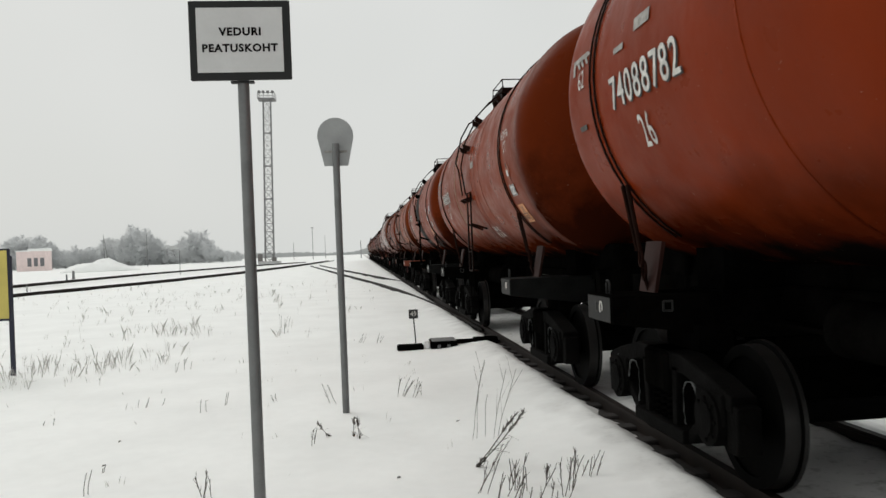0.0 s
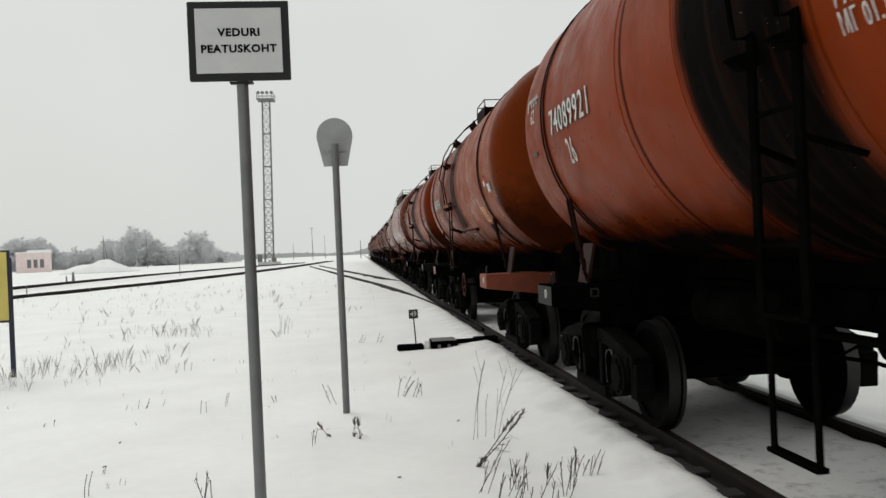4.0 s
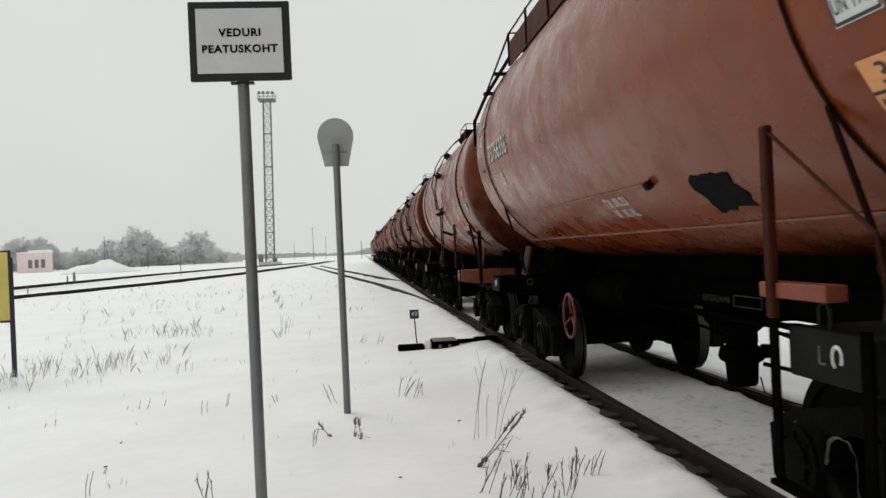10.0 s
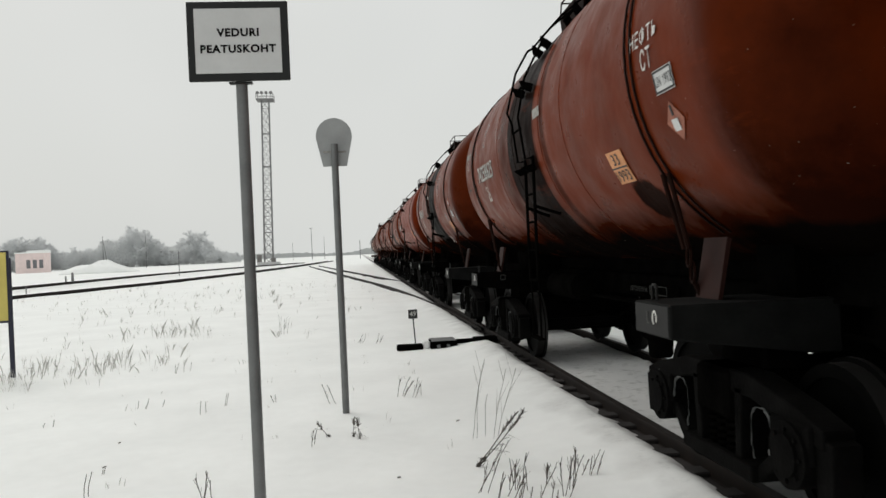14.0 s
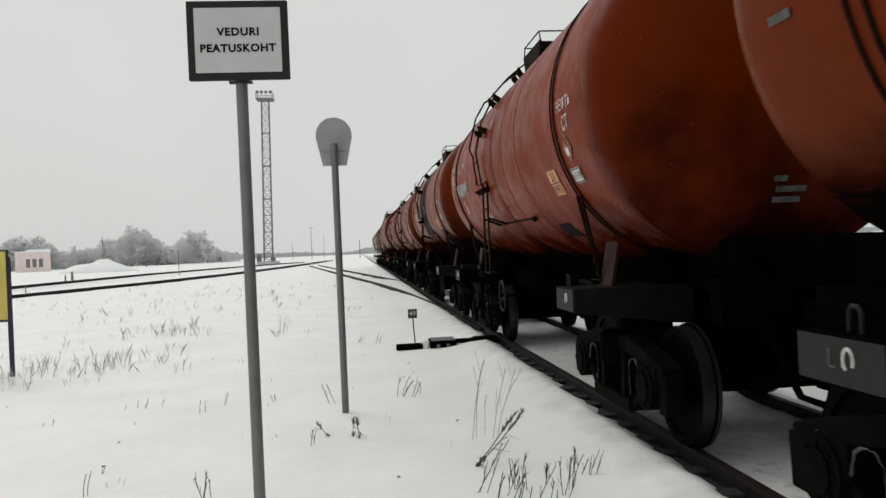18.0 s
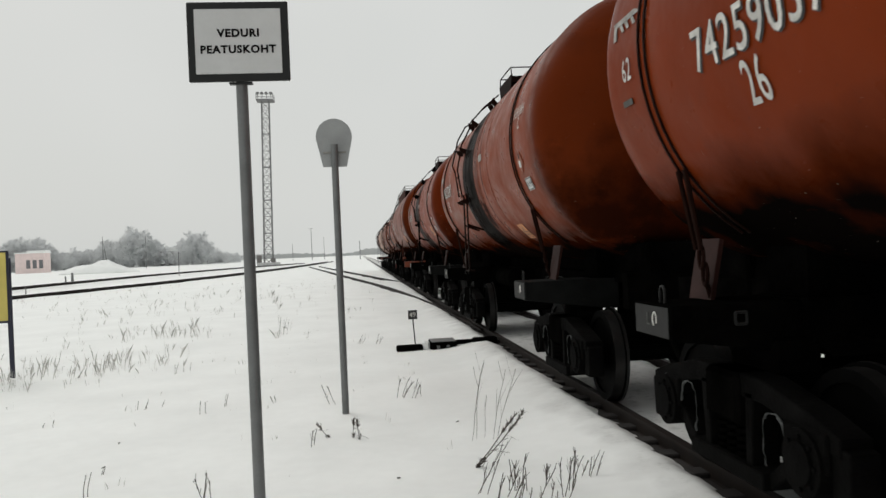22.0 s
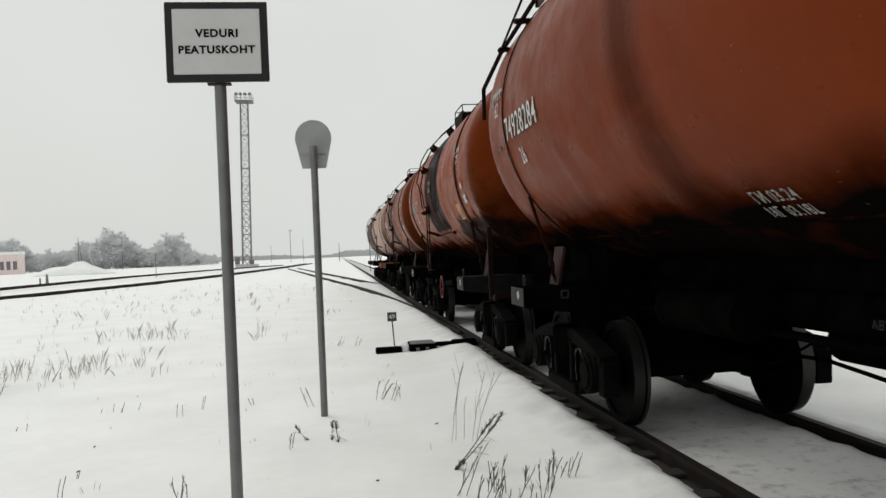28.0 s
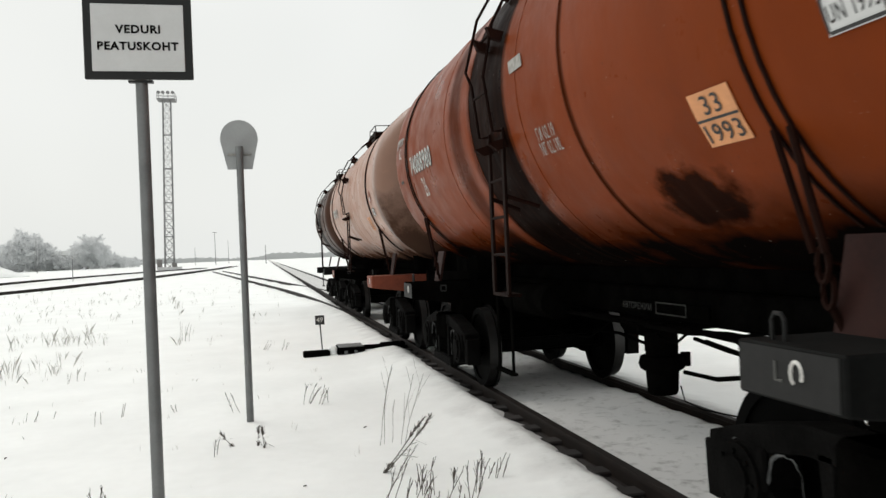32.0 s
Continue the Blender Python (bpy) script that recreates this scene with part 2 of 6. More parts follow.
soil_by_track(M_GROUND, 3.39)
M_RAIL = material("rail_steel", (0.011, 0.0075, 0.006), 0.65, 0.0, 0.5, 5.0, spec=0.12)
M_SLEEPER = material("tarred_sleeper", (0.014, 0.011, 0.010), 0.9, vary=0.4, scale=4.0, per_object=0.3)
M_BLACK = material("grimy_black_steel", (0.0024, 0.0023, 0.0021), 0.8, vary=0.7, scale=4.0, bump=0.3, bump_scale=30, spec=0.0)
M_CAST = material("dusty_cast_steel", (0.0036, 0.0035, 0.0033), 0.85, vary=0.7, scale=5.0, bump=0.4, bump_scale=40, spec=0.02)
M_WHEEL = material("wheel_steel", (0.0017, 0.0017, 0.0016), 0.6, 0.0, 0.6, 5.0, spec=0.01)
M_TREAD = material("worn_tread", (0.03, 0.029, 0.028), 0.4, 0.7, 0.3, 6.0)
M_RIME = material("rime", (0.085, 0.087, 0.087), 0.9, vary=0.5, scale=14.0, spec=0.1)
M_DIMRED = material("grimy_hand_wheel", (0.045, 0.008, 0.008), 0.7, vary=0.4, scale=9.0, spec=0.2)
M_FIELD = material("cleaned_red_field", (0.040, 0.011, 0.006), 0.6, vary=0.5, scale=5.0, spec=0.02)
M_WHEELRED = material("hand_wheel_red", (0.10, 0.014, 0.010), 0.6, vary=0.3, scale=9.0, spec=0.3)
M_PALEPIPE = material("pale_brown_pipe", (0.20, 0.085, 0.055), 0.6, vary=0.3, scale=4.0, spec=0.2)
M_ENDPOST = material("dull_red_post", (0.038, 0.010, 0.006), 0.7, vary=0.5, scale=5.0, spec=0.06)
M_ORANGE = material("orange_red_paint", (0.17, 0.040, 0.019), 0.6, vary=0.3, scale=3.0, spec=0.3)
M_SADDLE = material("faded_red_saddle", (0.024, 0.0066, 0.0045), 0.75, vary=0.45, scale=4.0, spec=0.2)
M_GREY_BEAM = material("grey_beam_paint", (0.0085, 0.0088, 0.0085), 0.8, vary=0.5, scale=4.0, spec=0.05)
M_PLATE = material("worn_beam_plate", (0.011, 0.011, 0.0107), 0.7, vary=0.4, scale=9.0, spec=0.25)
M_WALKBOARD = material("brown_red_board", (0.050, 0.016, 0.010), 0.7, vary=0.4, scale=4.0, spec=0.1)
M_LADDER = material("dark_red_ladder", (0.010, 0.0042, 0.003), 0.7, vary=0.5, scale=5.0, spec=0.04)
M_STRAP = material("black_tank_strap", (0.014, 0.0052, 0.0034), 0.75, vary=0.4, scale=5.0, spec=0.04)
M_WHITE = material("white_lettering", (0.56, 0.55, 0.52), 0.8, vary=0.35, scale=11.0, spec=0.2)
M_FAINT = material("soot_covered_lettering", (0.030, 0.030, 0.028), 0.8, vary=0.5, scale=14.0, spec=0.1)
M_DIMWHITE = material("grimy_lettering", (0.085, 0.085, 0.08), 0.8, vary=0.5, scale=14.0, spec=0.2)
M_GREYWHITE = material("worn_white_plate", (0.30, 0.29, 0.27), 0.7, vary=0.5, scale=16.0, spec=0.2)
M_PLAQUE = material("orange_placard", (0.64, 0.29, 0.13), 0.6, vary=0.15, scale=9.0, spec=0.3)
M_PLAQUE_RED = material("flame_label_red", (0.42, 0.075, 0.025), 0.6, vary=0.25, scale=9.0, spec=0.3)
M_PALEPLATE = material("pale_brown_plate", (0.26, 0.19, 0.13), 0.7, vary=0.35, scale=12.0, spec=0.2)
M_FADED = material("faded_pink_label", (0.32, 0.13, 0.09), 0.7, vary=0.35, scale=12.0, spec=0.2)
M_DARKPATCH = material("dark_overpaint", (0.0050, 0.0058, 0.0056), 0.7, vary=0.6, scale=7.0, spec=0.03)
M_INK = material("black_ink", (0.02, 0.02, 0.02), 0.6)
M_SIGN_INK = material("sign_lettering_black", (0.006, 0.006, 0.006), 0.8, spec=0.05)
M_POST = material("galvanised_post", (0.17, 0.175, 0.175), 0.5, 0.5, 0.2, 7.0, bump=0.15, bump_scale=60)
M_SIGN = material("sign_white", (0.58, 0.585, 0.58), 0.5, vary=0.06, scale=5.0)
M_SIGN_FRAME = material("sign_black_frame", (0.012, 0.013, 0.013), 0.55, vary=0.2, spec=0.3)
M_DISC = material("grey_sign_back", (0.33, 0.34, 0.34), 0.5, 0.3, 0.12, 5.0)
M_YELLOW = material("yellow_board", (0.58, 0.48, 0.12), 0.5, vary=0.12, scale=4.0)
M_NAVY = material("navy_post", (0.008, 0.010, 0.028), 0.5, vary=0.2)
M_MAST = material("weathered_lattice_steel", (0.19, 0.19, 0.19), 0.7, 0.2, 0.2, 2.0)
M_PINK = material("pink_plaster", (0.80, 0.665, 0.645), 0.85, vary=0.12, scale=0.8)
M_GLASS_DARK = material("dim_window_glass", (0.16, 0.16, 0.17), 0.2, vary=0.2)
# far trees: distance haze is put into this pale wood colour
M_TWIG = material("haze_pale_wood", (0.68, 0.69, 0.695), 0.95, vary=0.08, scale=0.5)
M_GRASS = material("pale_dry_grass", (0.50, 0.49, 0.465), 0.9, vary=0.35, scale=8.0)
M_STALK = material("dry_stalk", (0.085, 0.075, 0.062), 0.9, vary=0.35, scale=8.0, per_object=0.2)
# wood line backdrop, its haze painted as a pale base colour
M_FAR = material("wood_line_haze_colour", (0.45, 0.46, 0.46), 0.95, vary=0.1, scale=0.02)
M_CONC = material("grey_concrete", (0.50, 0.50, 0.50), 0.9, vary=0.2, scale=2.0)

# translucency evens out the twigs' shading, towards the look of haze
_n, _l = M_TWIG.node_tree.nodes, M_TWIG.node_tree.links
_tr, _mx = _n.new("ShaderNodeBsdfTranslucent"), _n.new("ShaderNodeMixShader")
_tr.inputs["Color"].default_value = (0.83, 0.84, 0.845, 1)
_l.new(_n["Principled BSDF"].outputs[0], _mx.inputs[1])
_l.new(_tr.outputs[0], _mx.inputs[2])
_l.new(_mx.outputs[0], _n["Material Output"].inputs["Surface"])
M_RUST = material("dull_brown_cabinet", (0.16, 0.15, 0.145), 0.8, vary=0.3, scale=2.0)
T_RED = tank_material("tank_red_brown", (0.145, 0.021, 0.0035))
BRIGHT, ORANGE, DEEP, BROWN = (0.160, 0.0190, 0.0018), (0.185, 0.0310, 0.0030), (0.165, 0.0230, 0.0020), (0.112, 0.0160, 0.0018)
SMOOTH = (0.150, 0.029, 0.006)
# heights where the painted belly grime and shade begin and end
OILY_SHADED_BELLY = (-0.86, -1.30)
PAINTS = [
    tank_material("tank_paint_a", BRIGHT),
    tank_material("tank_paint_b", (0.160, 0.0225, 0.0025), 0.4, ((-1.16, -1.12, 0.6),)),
    tank_material("tank_paint_c", DEEP, 0.45, ((-0.78, 0.50, 1.0), (1.50, 1.55, 0.8)), 0, ((-2.6, -1.08, 0.7, 0.2), (-3.8, -0.98, 0.5, 0.2)), OILY_SHADED_BELLY),
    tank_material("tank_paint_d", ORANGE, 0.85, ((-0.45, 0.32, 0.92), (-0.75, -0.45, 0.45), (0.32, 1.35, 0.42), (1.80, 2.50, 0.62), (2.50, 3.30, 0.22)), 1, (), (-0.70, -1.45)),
    tank_material("tank_paint_e", DEEP, 0.5, ((-0.82, 0.75, 1.0), (-0.99, -0.92, 0.95), (-1.16, -1.06, 0.95), (-1.42, -1.33, 1.0), (1.30, 1.60, 0.45)), 0, ((-3.9, -0.9, 0.7, 0.25),), OILY_SHADED_BELLY),
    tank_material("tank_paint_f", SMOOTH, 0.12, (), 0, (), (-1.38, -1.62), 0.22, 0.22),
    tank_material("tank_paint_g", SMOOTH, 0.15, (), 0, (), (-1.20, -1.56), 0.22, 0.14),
    tank_material("tank_paint_h", BROWN, 0.75, ((-0.50, 0.90, 0.97), (0.90, 1.55, 0.55), (-1.02, -0.86, 0.6)), 0, ((-3.1, -0.98, 0.30, 0.16),), OILY_SHADED_BELLY),
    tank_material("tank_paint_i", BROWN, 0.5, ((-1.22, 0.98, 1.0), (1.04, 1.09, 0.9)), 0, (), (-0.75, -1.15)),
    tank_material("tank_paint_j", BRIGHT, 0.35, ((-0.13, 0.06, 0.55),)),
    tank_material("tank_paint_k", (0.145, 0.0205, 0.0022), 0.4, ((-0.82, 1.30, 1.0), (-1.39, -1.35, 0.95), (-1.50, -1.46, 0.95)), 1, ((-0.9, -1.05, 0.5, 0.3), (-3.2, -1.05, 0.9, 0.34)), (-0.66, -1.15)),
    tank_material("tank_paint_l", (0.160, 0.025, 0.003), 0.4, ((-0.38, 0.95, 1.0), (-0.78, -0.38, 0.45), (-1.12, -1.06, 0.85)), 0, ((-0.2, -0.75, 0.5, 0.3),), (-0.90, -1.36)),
    tank_material("tank_paint_m", (0.160, 0.0225, 0.0025), 0.45, ((-0.25, 1.05, 0.97), (1.30, 1.36, 0.6), (1.62, 1.66, 0.6)), 0, ((-0.55, -0.95, 0.5, 0.35),), OILY_SHADED_BELLY),
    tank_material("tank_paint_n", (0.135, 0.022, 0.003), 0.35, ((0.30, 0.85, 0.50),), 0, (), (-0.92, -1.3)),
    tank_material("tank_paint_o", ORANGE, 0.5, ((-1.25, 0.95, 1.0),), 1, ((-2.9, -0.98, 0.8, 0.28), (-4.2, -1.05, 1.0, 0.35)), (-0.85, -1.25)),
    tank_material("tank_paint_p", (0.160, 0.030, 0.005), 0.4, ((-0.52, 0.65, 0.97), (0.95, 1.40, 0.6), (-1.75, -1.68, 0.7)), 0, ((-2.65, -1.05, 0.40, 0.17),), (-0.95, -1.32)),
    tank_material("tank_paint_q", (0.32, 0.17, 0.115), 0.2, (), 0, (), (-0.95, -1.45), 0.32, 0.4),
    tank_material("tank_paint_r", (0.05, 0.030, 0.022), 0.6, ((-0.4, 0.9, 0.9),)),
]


# ---------- mesh helpers ----------
def box(bm, x0, x1, y0, y1, z0, z1, bevel=0.0):
    vs = bmesh.ops.create_cube(bm, size=1.0)["verts"]
    for v in vs:
        v.co = Vector((x0 + (v.co.x + 0.5) * (x1 - x0), y0 + (v.co.y + 0.5) * (y1 - y0), z0 + (v.co.z + 0.5) * (z1 - z0)))
    if bevel:
        es = list({e for v in vs for e in v.link_edges})
        bmesh.ops.bevel(bm, geom=es, offset=bevel, segments=1, affect="EDGES")
    return vs


def rod(bm, a, b, r, sides=8, r2=None):
    a, b = Vector(a), Vector(b)
    d = b - a
    vs = bmesh.ops.create_cone(bm, cap_ends=True, segments=sides, radius1=r, radius2=r if r2 is None else r2, depth=d.length)["verts"]
    q = Vector((0, 0, 1)).rotation_difference(d)
    bmesh.ops.transform(bm, matrix=Matrix.Translation((a + b) / 2) @ q.to_matrix().to_4x4(), verts=vs)
    return vs


def path_rod(bm, pts, r, sides=6):
    """A round bar swept along a line of points, as one piece; r: one radius, or one for each point."""
    pts = [Vector(p) for p in pts]
    closed = (pts[0] - pts[-1]).length < 1e-6
    if closed:
        pts = pts[:-1]
    n, rings, up = len(pts), [], None
    for i, p in enumerate(pts):
        a = pts[(i - 1) % n] if (closed or i) else p
        c = pts[(i + 1) % n] if (closed or i < n - 1) else p
        d = (c - a).normalized()
        if up is None:
            up = d.orthogonal().normalized()
        up = (up - d * up.dot(d)).normalized()
        side = d.cross(up)
        rings.append([bm.verts.new(p + (up * math.cos(2 * math.pi * k / sides) + side * math.sin(2 * math.pi * k / sides)) * (r[i] if isinstance(r, list) else r)) for k in range(sides)])
    for i in range(n if closed else n - 1):
        p, q = rings[i], rings[(i + 1) % n]
        for k in range(sides):
            bm.faces.new((p[k], p[(k + 1) % sides], q[(k + 1) % sides], q[k]))
    if not closed:
        bm.faces.new(rings[0][::-1])
        bm.faces.new(rings[-1])
    return rings


def prism(bm, outline, axis, lo, hi):
    """Extrudes a 2D outline along an axis: 'x' takes (y, z), 'y' takes (x, z), 'z' takes (x, y)."""
    def place(p, k):
        return {"x": (k, p[0], p[1]), "y": (p[0], k, p[1]), "z": (p[0], p[1], k)}[axis]
    a = [bm.verts.new(place(p, lo)) for p in outline]
    b = [bm.verts.new(place(p, hi)) for p in outline]
    n = len(outline)
    bm.faces.new(a)
    bm.faces.new(b[::-1])
    for i in range(n):
        bm.faces.new((a[i], b[i], b[(i + 1) % n], a[(i + 1) % n]))
    bmesh.ops.recalc_face_normals(bm, faces=bm.faces[:])


def lathe(bm, profile, segs, axis="y"):
    """Turns (radius, along) pairs about an axis through the origin."""
    rings = []
    for r, k in profile:
        ring = []
        for i in range(segs):
            a = 2 * math.pi * i / segs
            c, s = r * math.cos(a), r * math.sin(a)
            ring.append(bm.verts.new({"y": (c, k, s), "x": (k, c, s), "z": (c, s, k)}[axis]))
        rings.append(ring)
    for p, q in zip(rings, rings[1:]):
        for i in range(segs):
            bm.faces.new((p[i], p[(i + 1) % segs], q[(i + 1) % segs], q[i]))
    bm.faces.new(rings[0])
    bm.faces.new(rings[-1][::-1])
    bmesh.ops.recalc_face_normals(bm, faces=bm.faces[:])


def smooth(bm, angle=35):
    for f in bm.faces:
        f.smooth = True
    for e in bm.edges:
        if len(e.link_faces) == 2 and e.calc_face_angle(0) > radians(angle):
            e.smooth = False


def mesh_of(name, bm, mat):
    me = bpy.data.meshes.new(name)
    bm.to_mesh(me)
    bm.free()
    me.materials.append(mat)
    return me


def part(name, bm, mat, parent, label="", m=None):
    ob = new(name, mesh_of(name, bm, mat))
    ob.parent = parent
    if m is not None:
        ob.matrix_basis = m
    if label:
        ob["label"] = label
    return ob


def share(name, me, parent, m, label=""):
    ob = new(name, me)
    ob.parent = parent
    ob.matrix_basis = m
    if label:
        ob["label"] = label
    return ob


def thing(name, m, label, category, group="", kind=""):
    ob = new(name)
    ob.matrix_basis = m
    return tagged(ob, label, category, group, kind)


# ---------- ground and tracks ----------
XC = 3.39          # middle of the train's track
GAUGE = 0.80       # half the distance between the rails' heads
SLEEPER_STEP = 0.54


def fbm(x, y, s, k=0.0):
    return noise.fractal(Vector((x * s, y * s, k)), 1.0, 2.0, 4)


def branch_x(y):
    """Middle of the track that turns off to the left."""
    if y < 12:
        return XC
    if y < 46.2:
        return XC - (y - 12) ** 2 * 0.00152
    return XC - 1.778 - 0.104 * (y - 46.2)


def ground_z(x, y):
    z = -0.20 + 0.038 * fbm(x, y, 0.25) + 0.013 * fbm(x, y, 1.1, 3.0)
    d = abs(x - XC)
    if d < 0.72:
        z = -0.085 + 0.016 * fbm(x, y, 0.9, 7.0) + 0.020 * fbm(x, y, 3.5, 2.0) + 0.05 * max(0.0, fbm(x, y, 2.3, 9.0) - 0.22)
    elif d < 1.9:
        u = d - 0.85 + 0.06 * fbm(x, y, 2.2, 4.0)
        edge = -0.168 + 0.105 * min(1, max(0, u / 0.22)) + 0.016 * fbm(x, y, 3.2, 5.0)
        k = min(1, max(0, (d - 1.1) / 0.8))
        z = edge * (1 - k) + z * k
    far = max(0.0, y - 60) / 400
    z += 0.25 * min(far, 1) * max(0, min(1, (-x - 12) / 60))
    if y < 3.0 and x < 1.5:
        z -= 0.05 * (3.0 - max(y, -5))
    return z


def snow_sheet():
    xs = list(np.concatenate([[-3000, -1500, -800, -400, -200, -120, -80], np.arange(-60, -12, 3.0), np.arange(-12, -1, 0.35), np.arange(-1, 2.0, 0.16), np.arange(2.0, 5.0, 0.06), np.arange(5.0, 12, 0.5), np.arange(12, 60, 4), [80, 150, 400, 1000, 3000]]))
    ys = list(np.concatenate([[-400, -100, -40, -20, -10, -5], np.arange(-3, 2, 0.4), np.arange(2, 16, 0.11), np.arange(16, 40, 0.3), np.arange(40, 120, 1.5), np.arange(120, 300, 8), [330, 380, 450, 600, 900, 1500, 2500, 4000]]))
    nx = len(xs)
    verts = [(x, y, ground_z(x, y)) for y in ys for x in xs]
    faces = [(j * nx + i, j * nx + i + 1, (j + 1) * nx + i + 1, (j + 1) * nx + i) for j in range(len(ys) - 1) for i in range(nx - 1)]
    me = bpy.data.meshes.new("ground")
    me.from_pydata([tuple(map(float, v)) for v in verts], [], faces)
    me.materials.append(M_GROUND)
    me.polygons.foreach_set("use_smooth", [True] * len(me.polygons))
    return tagged(new("ground", me), "snow-covered rail yard ground with low uneven drifts", "ground", kind="structure")


snow_sheet()

RAIL_OUTLINE = [(-0.037, 0.0), (-0.037, -0.035), (-0.01, -0.05), (-0.01, -0.145), (-0.075, -0.165), (-0.075, -0.18), (0.075, -0.18), (0.075, -0.165), (0.01, -0.145), (0.01, -0.05), (0.037, -0.035), (0.037, 0.0)]


def sweep_rail(bm, pts):
    rings = []
    for i, p in enumerate(pts):
        a, b = Vector(pts[max(0, i - 1)]), Vector(pts[min(len(pts) - 1, i + 1)])
        d = (b - a).normalized()
        side = Vector((d.y, -d.x, 0))
        rings.append([bm.verts.new(Vector(p) + side * u + Vector((0, 0, w))) for u, w in RAIL_OUTLINE])
    n = len(RAIL_OUTLINE)
    for r, q in zip(rings, rings[1:]):
        for i in range(n):
            bm.faces.new((r[i], r[(i + 1) % n], q[(i + 1) % n], q[i]))
    bmesh.ops.recalc_face_normals(bm, faces=bm.faces[:])


def offset_line(centre, off):
    out = []
    for i, p in enumerate(centre):
        a, b = Vector(centre[max(0, i - 1)]), Vector(centre[min(len(centre) - 1, i + 1)])
        d = (b - a).normalized()
        out.append((p[0] + d.y * off, p[1] - d.x * off, p[2]))
    return out


def railway(name, centre, label, z=0.0):
    t = thing(name, Matrix.Identity(4), label, "railway track", kind="structure")
    for s in (-1, 1):
        bm = bmesh.new()
        sweep_rail(bm, offset_line(centre, s * GAUGE))
        part("rail", bm, M_RAIL, t)
    return t


main = railway("railway_track", [(XC, y, 0.0) for y in (-60, 0, 20, 60, 150, 320)], "dark steel rails in trodden snow under the train")
railway("branch_track", [(branch_x(y), y, -0.05) for y in list(range(17, 48, 2)) + [60, 80, 105, 135]], "dark rails of a turnout leading away through snow")
railway("side_track", [(-29.8, 21.5, -0.05), (-22.3, 50.5, -0.05), (-17.8, 71.5, -0.04), (-14.75, 95, -0.03), (-12.0, 130, 0.0), (-9.9, 166, 0.03), (-8, 222, 0.05)], "dark rails of a side track in snow")
railway("far_track", [(-31.8, 21.8, 0.12), (-29.4, 66.4, 0.12), (-26.6, 104.6, 0.22), (-21.8, 140, 0.23), (-13.6, 189, 0.16)], "dark rails of a distant yard track in snow")


def sleepers(track, ys, xf):
    bm = bmesh.new()
    box(bm, -1.0, 1.0, -0.095, 0.095, -0.33, -0.110, 0.012)
    me = mesh_of("sleeper", bm, M_SLEEPER)
    for y in ys:
        share("sleeper", me, track, pose(xf(y) + random.uniform(-0.07, 0.07), y + random.uniform(-0.03, 0.03), random.uniform(-0.008, 0.004), 0, 0, random.uniform(-2, 2)))


def ballast(track, side):
    """Dark strip along a rail's outer foot."""
    bm = bmesh.new()
    rows = []
    for y in np.arange(1.5, 60, 0.12):
        a, b = 0.83, 1.02
        rows.append([bm.verts.new((XC + side * k, y, z + 0.008 * fbm(k * 9, y, 5.0, 1.0))) for k, z in ((a, -0.148), ((a + b) / 2, -0.146), (b, -0.150), (b, -0.24))])
    for p, q in zip(rows, rows[1:]):
        for k in range(3):
            bm.faces.new((p[k], p[k + 1], q[k + 1], q[k]))
    part("ballast", bm, M_SLEEPER, track, "dark strip along the rail")


# ---------- tank wagons ----------
PITCH, SPEED, FIRST = 12.02, 5.502, 1.92
# slack in the couplings: metres that each wagon hangs back
SLACK = (0.22, 0.19, 0.03, 0.05, -0.06, 0.0, -0.04, -0.09, -0.09, 0.02, -0.12, 0.05, 0.09, 0.15, 0.07, 0.05, 0.0, 0.0)
AXIS, RAD = 2.95, 1.5
PIVOT = 3.90
TANK_AT = pose(0, 0, AXIS)


def shell(kind):
    """Sets the tank's middle height and radius for what is built next: the smooth wagons have larger tanks."""
    global AXIS, RAD, TANK_AT
    AXIS, RAD = (3.10, 1.60) if kind == "smooth" else (2.95, 1.50)
    TANK_AT = pose(0, 0, AXIS)


def wheelset_mesh():
    bm = bmesh.new()
    for s in (-1, 1):
        prof = [(0.10, 0.0), (0.10, 0.03), (0.20, 0.035), (0.40, 0.02), (0.40, -0.0), (0.475, -0.0), (0.478, 0.10), (0.505, 0.11), (0.505, 0.14), (0.42, 0.14), (0.40, 0.09), (0.20, 0.08), (0.11, 0.12), (0.11, 0.16)]
        b2 = bmesh.new()
        lathe(b2, [(r, -s * (0.855 - k)) for r, k in prof], 36, "x")
        tmp = bpy.data.meshes.new("tmp")
        b2.to_mesh(tmp)
        b2.free()
        bm.from_mesh(tmp)
        bpy.data.meshes.remove(tmp)
    rod(bm, (-1.1, 0, 0), (1.1, 0, 0), 0.075, 14)
    smooth(bm)
    me = mesh_of("wheelset", bm, M_WHEEL)
    me.materials.append(M_TREAD)
    for p in me.polygons:
        r = math.hypot(p.center.y, p.center.z)
        if r > 0.44 and abs(p.normal.x) < 0.5:
            p.material_index = 1
    return me


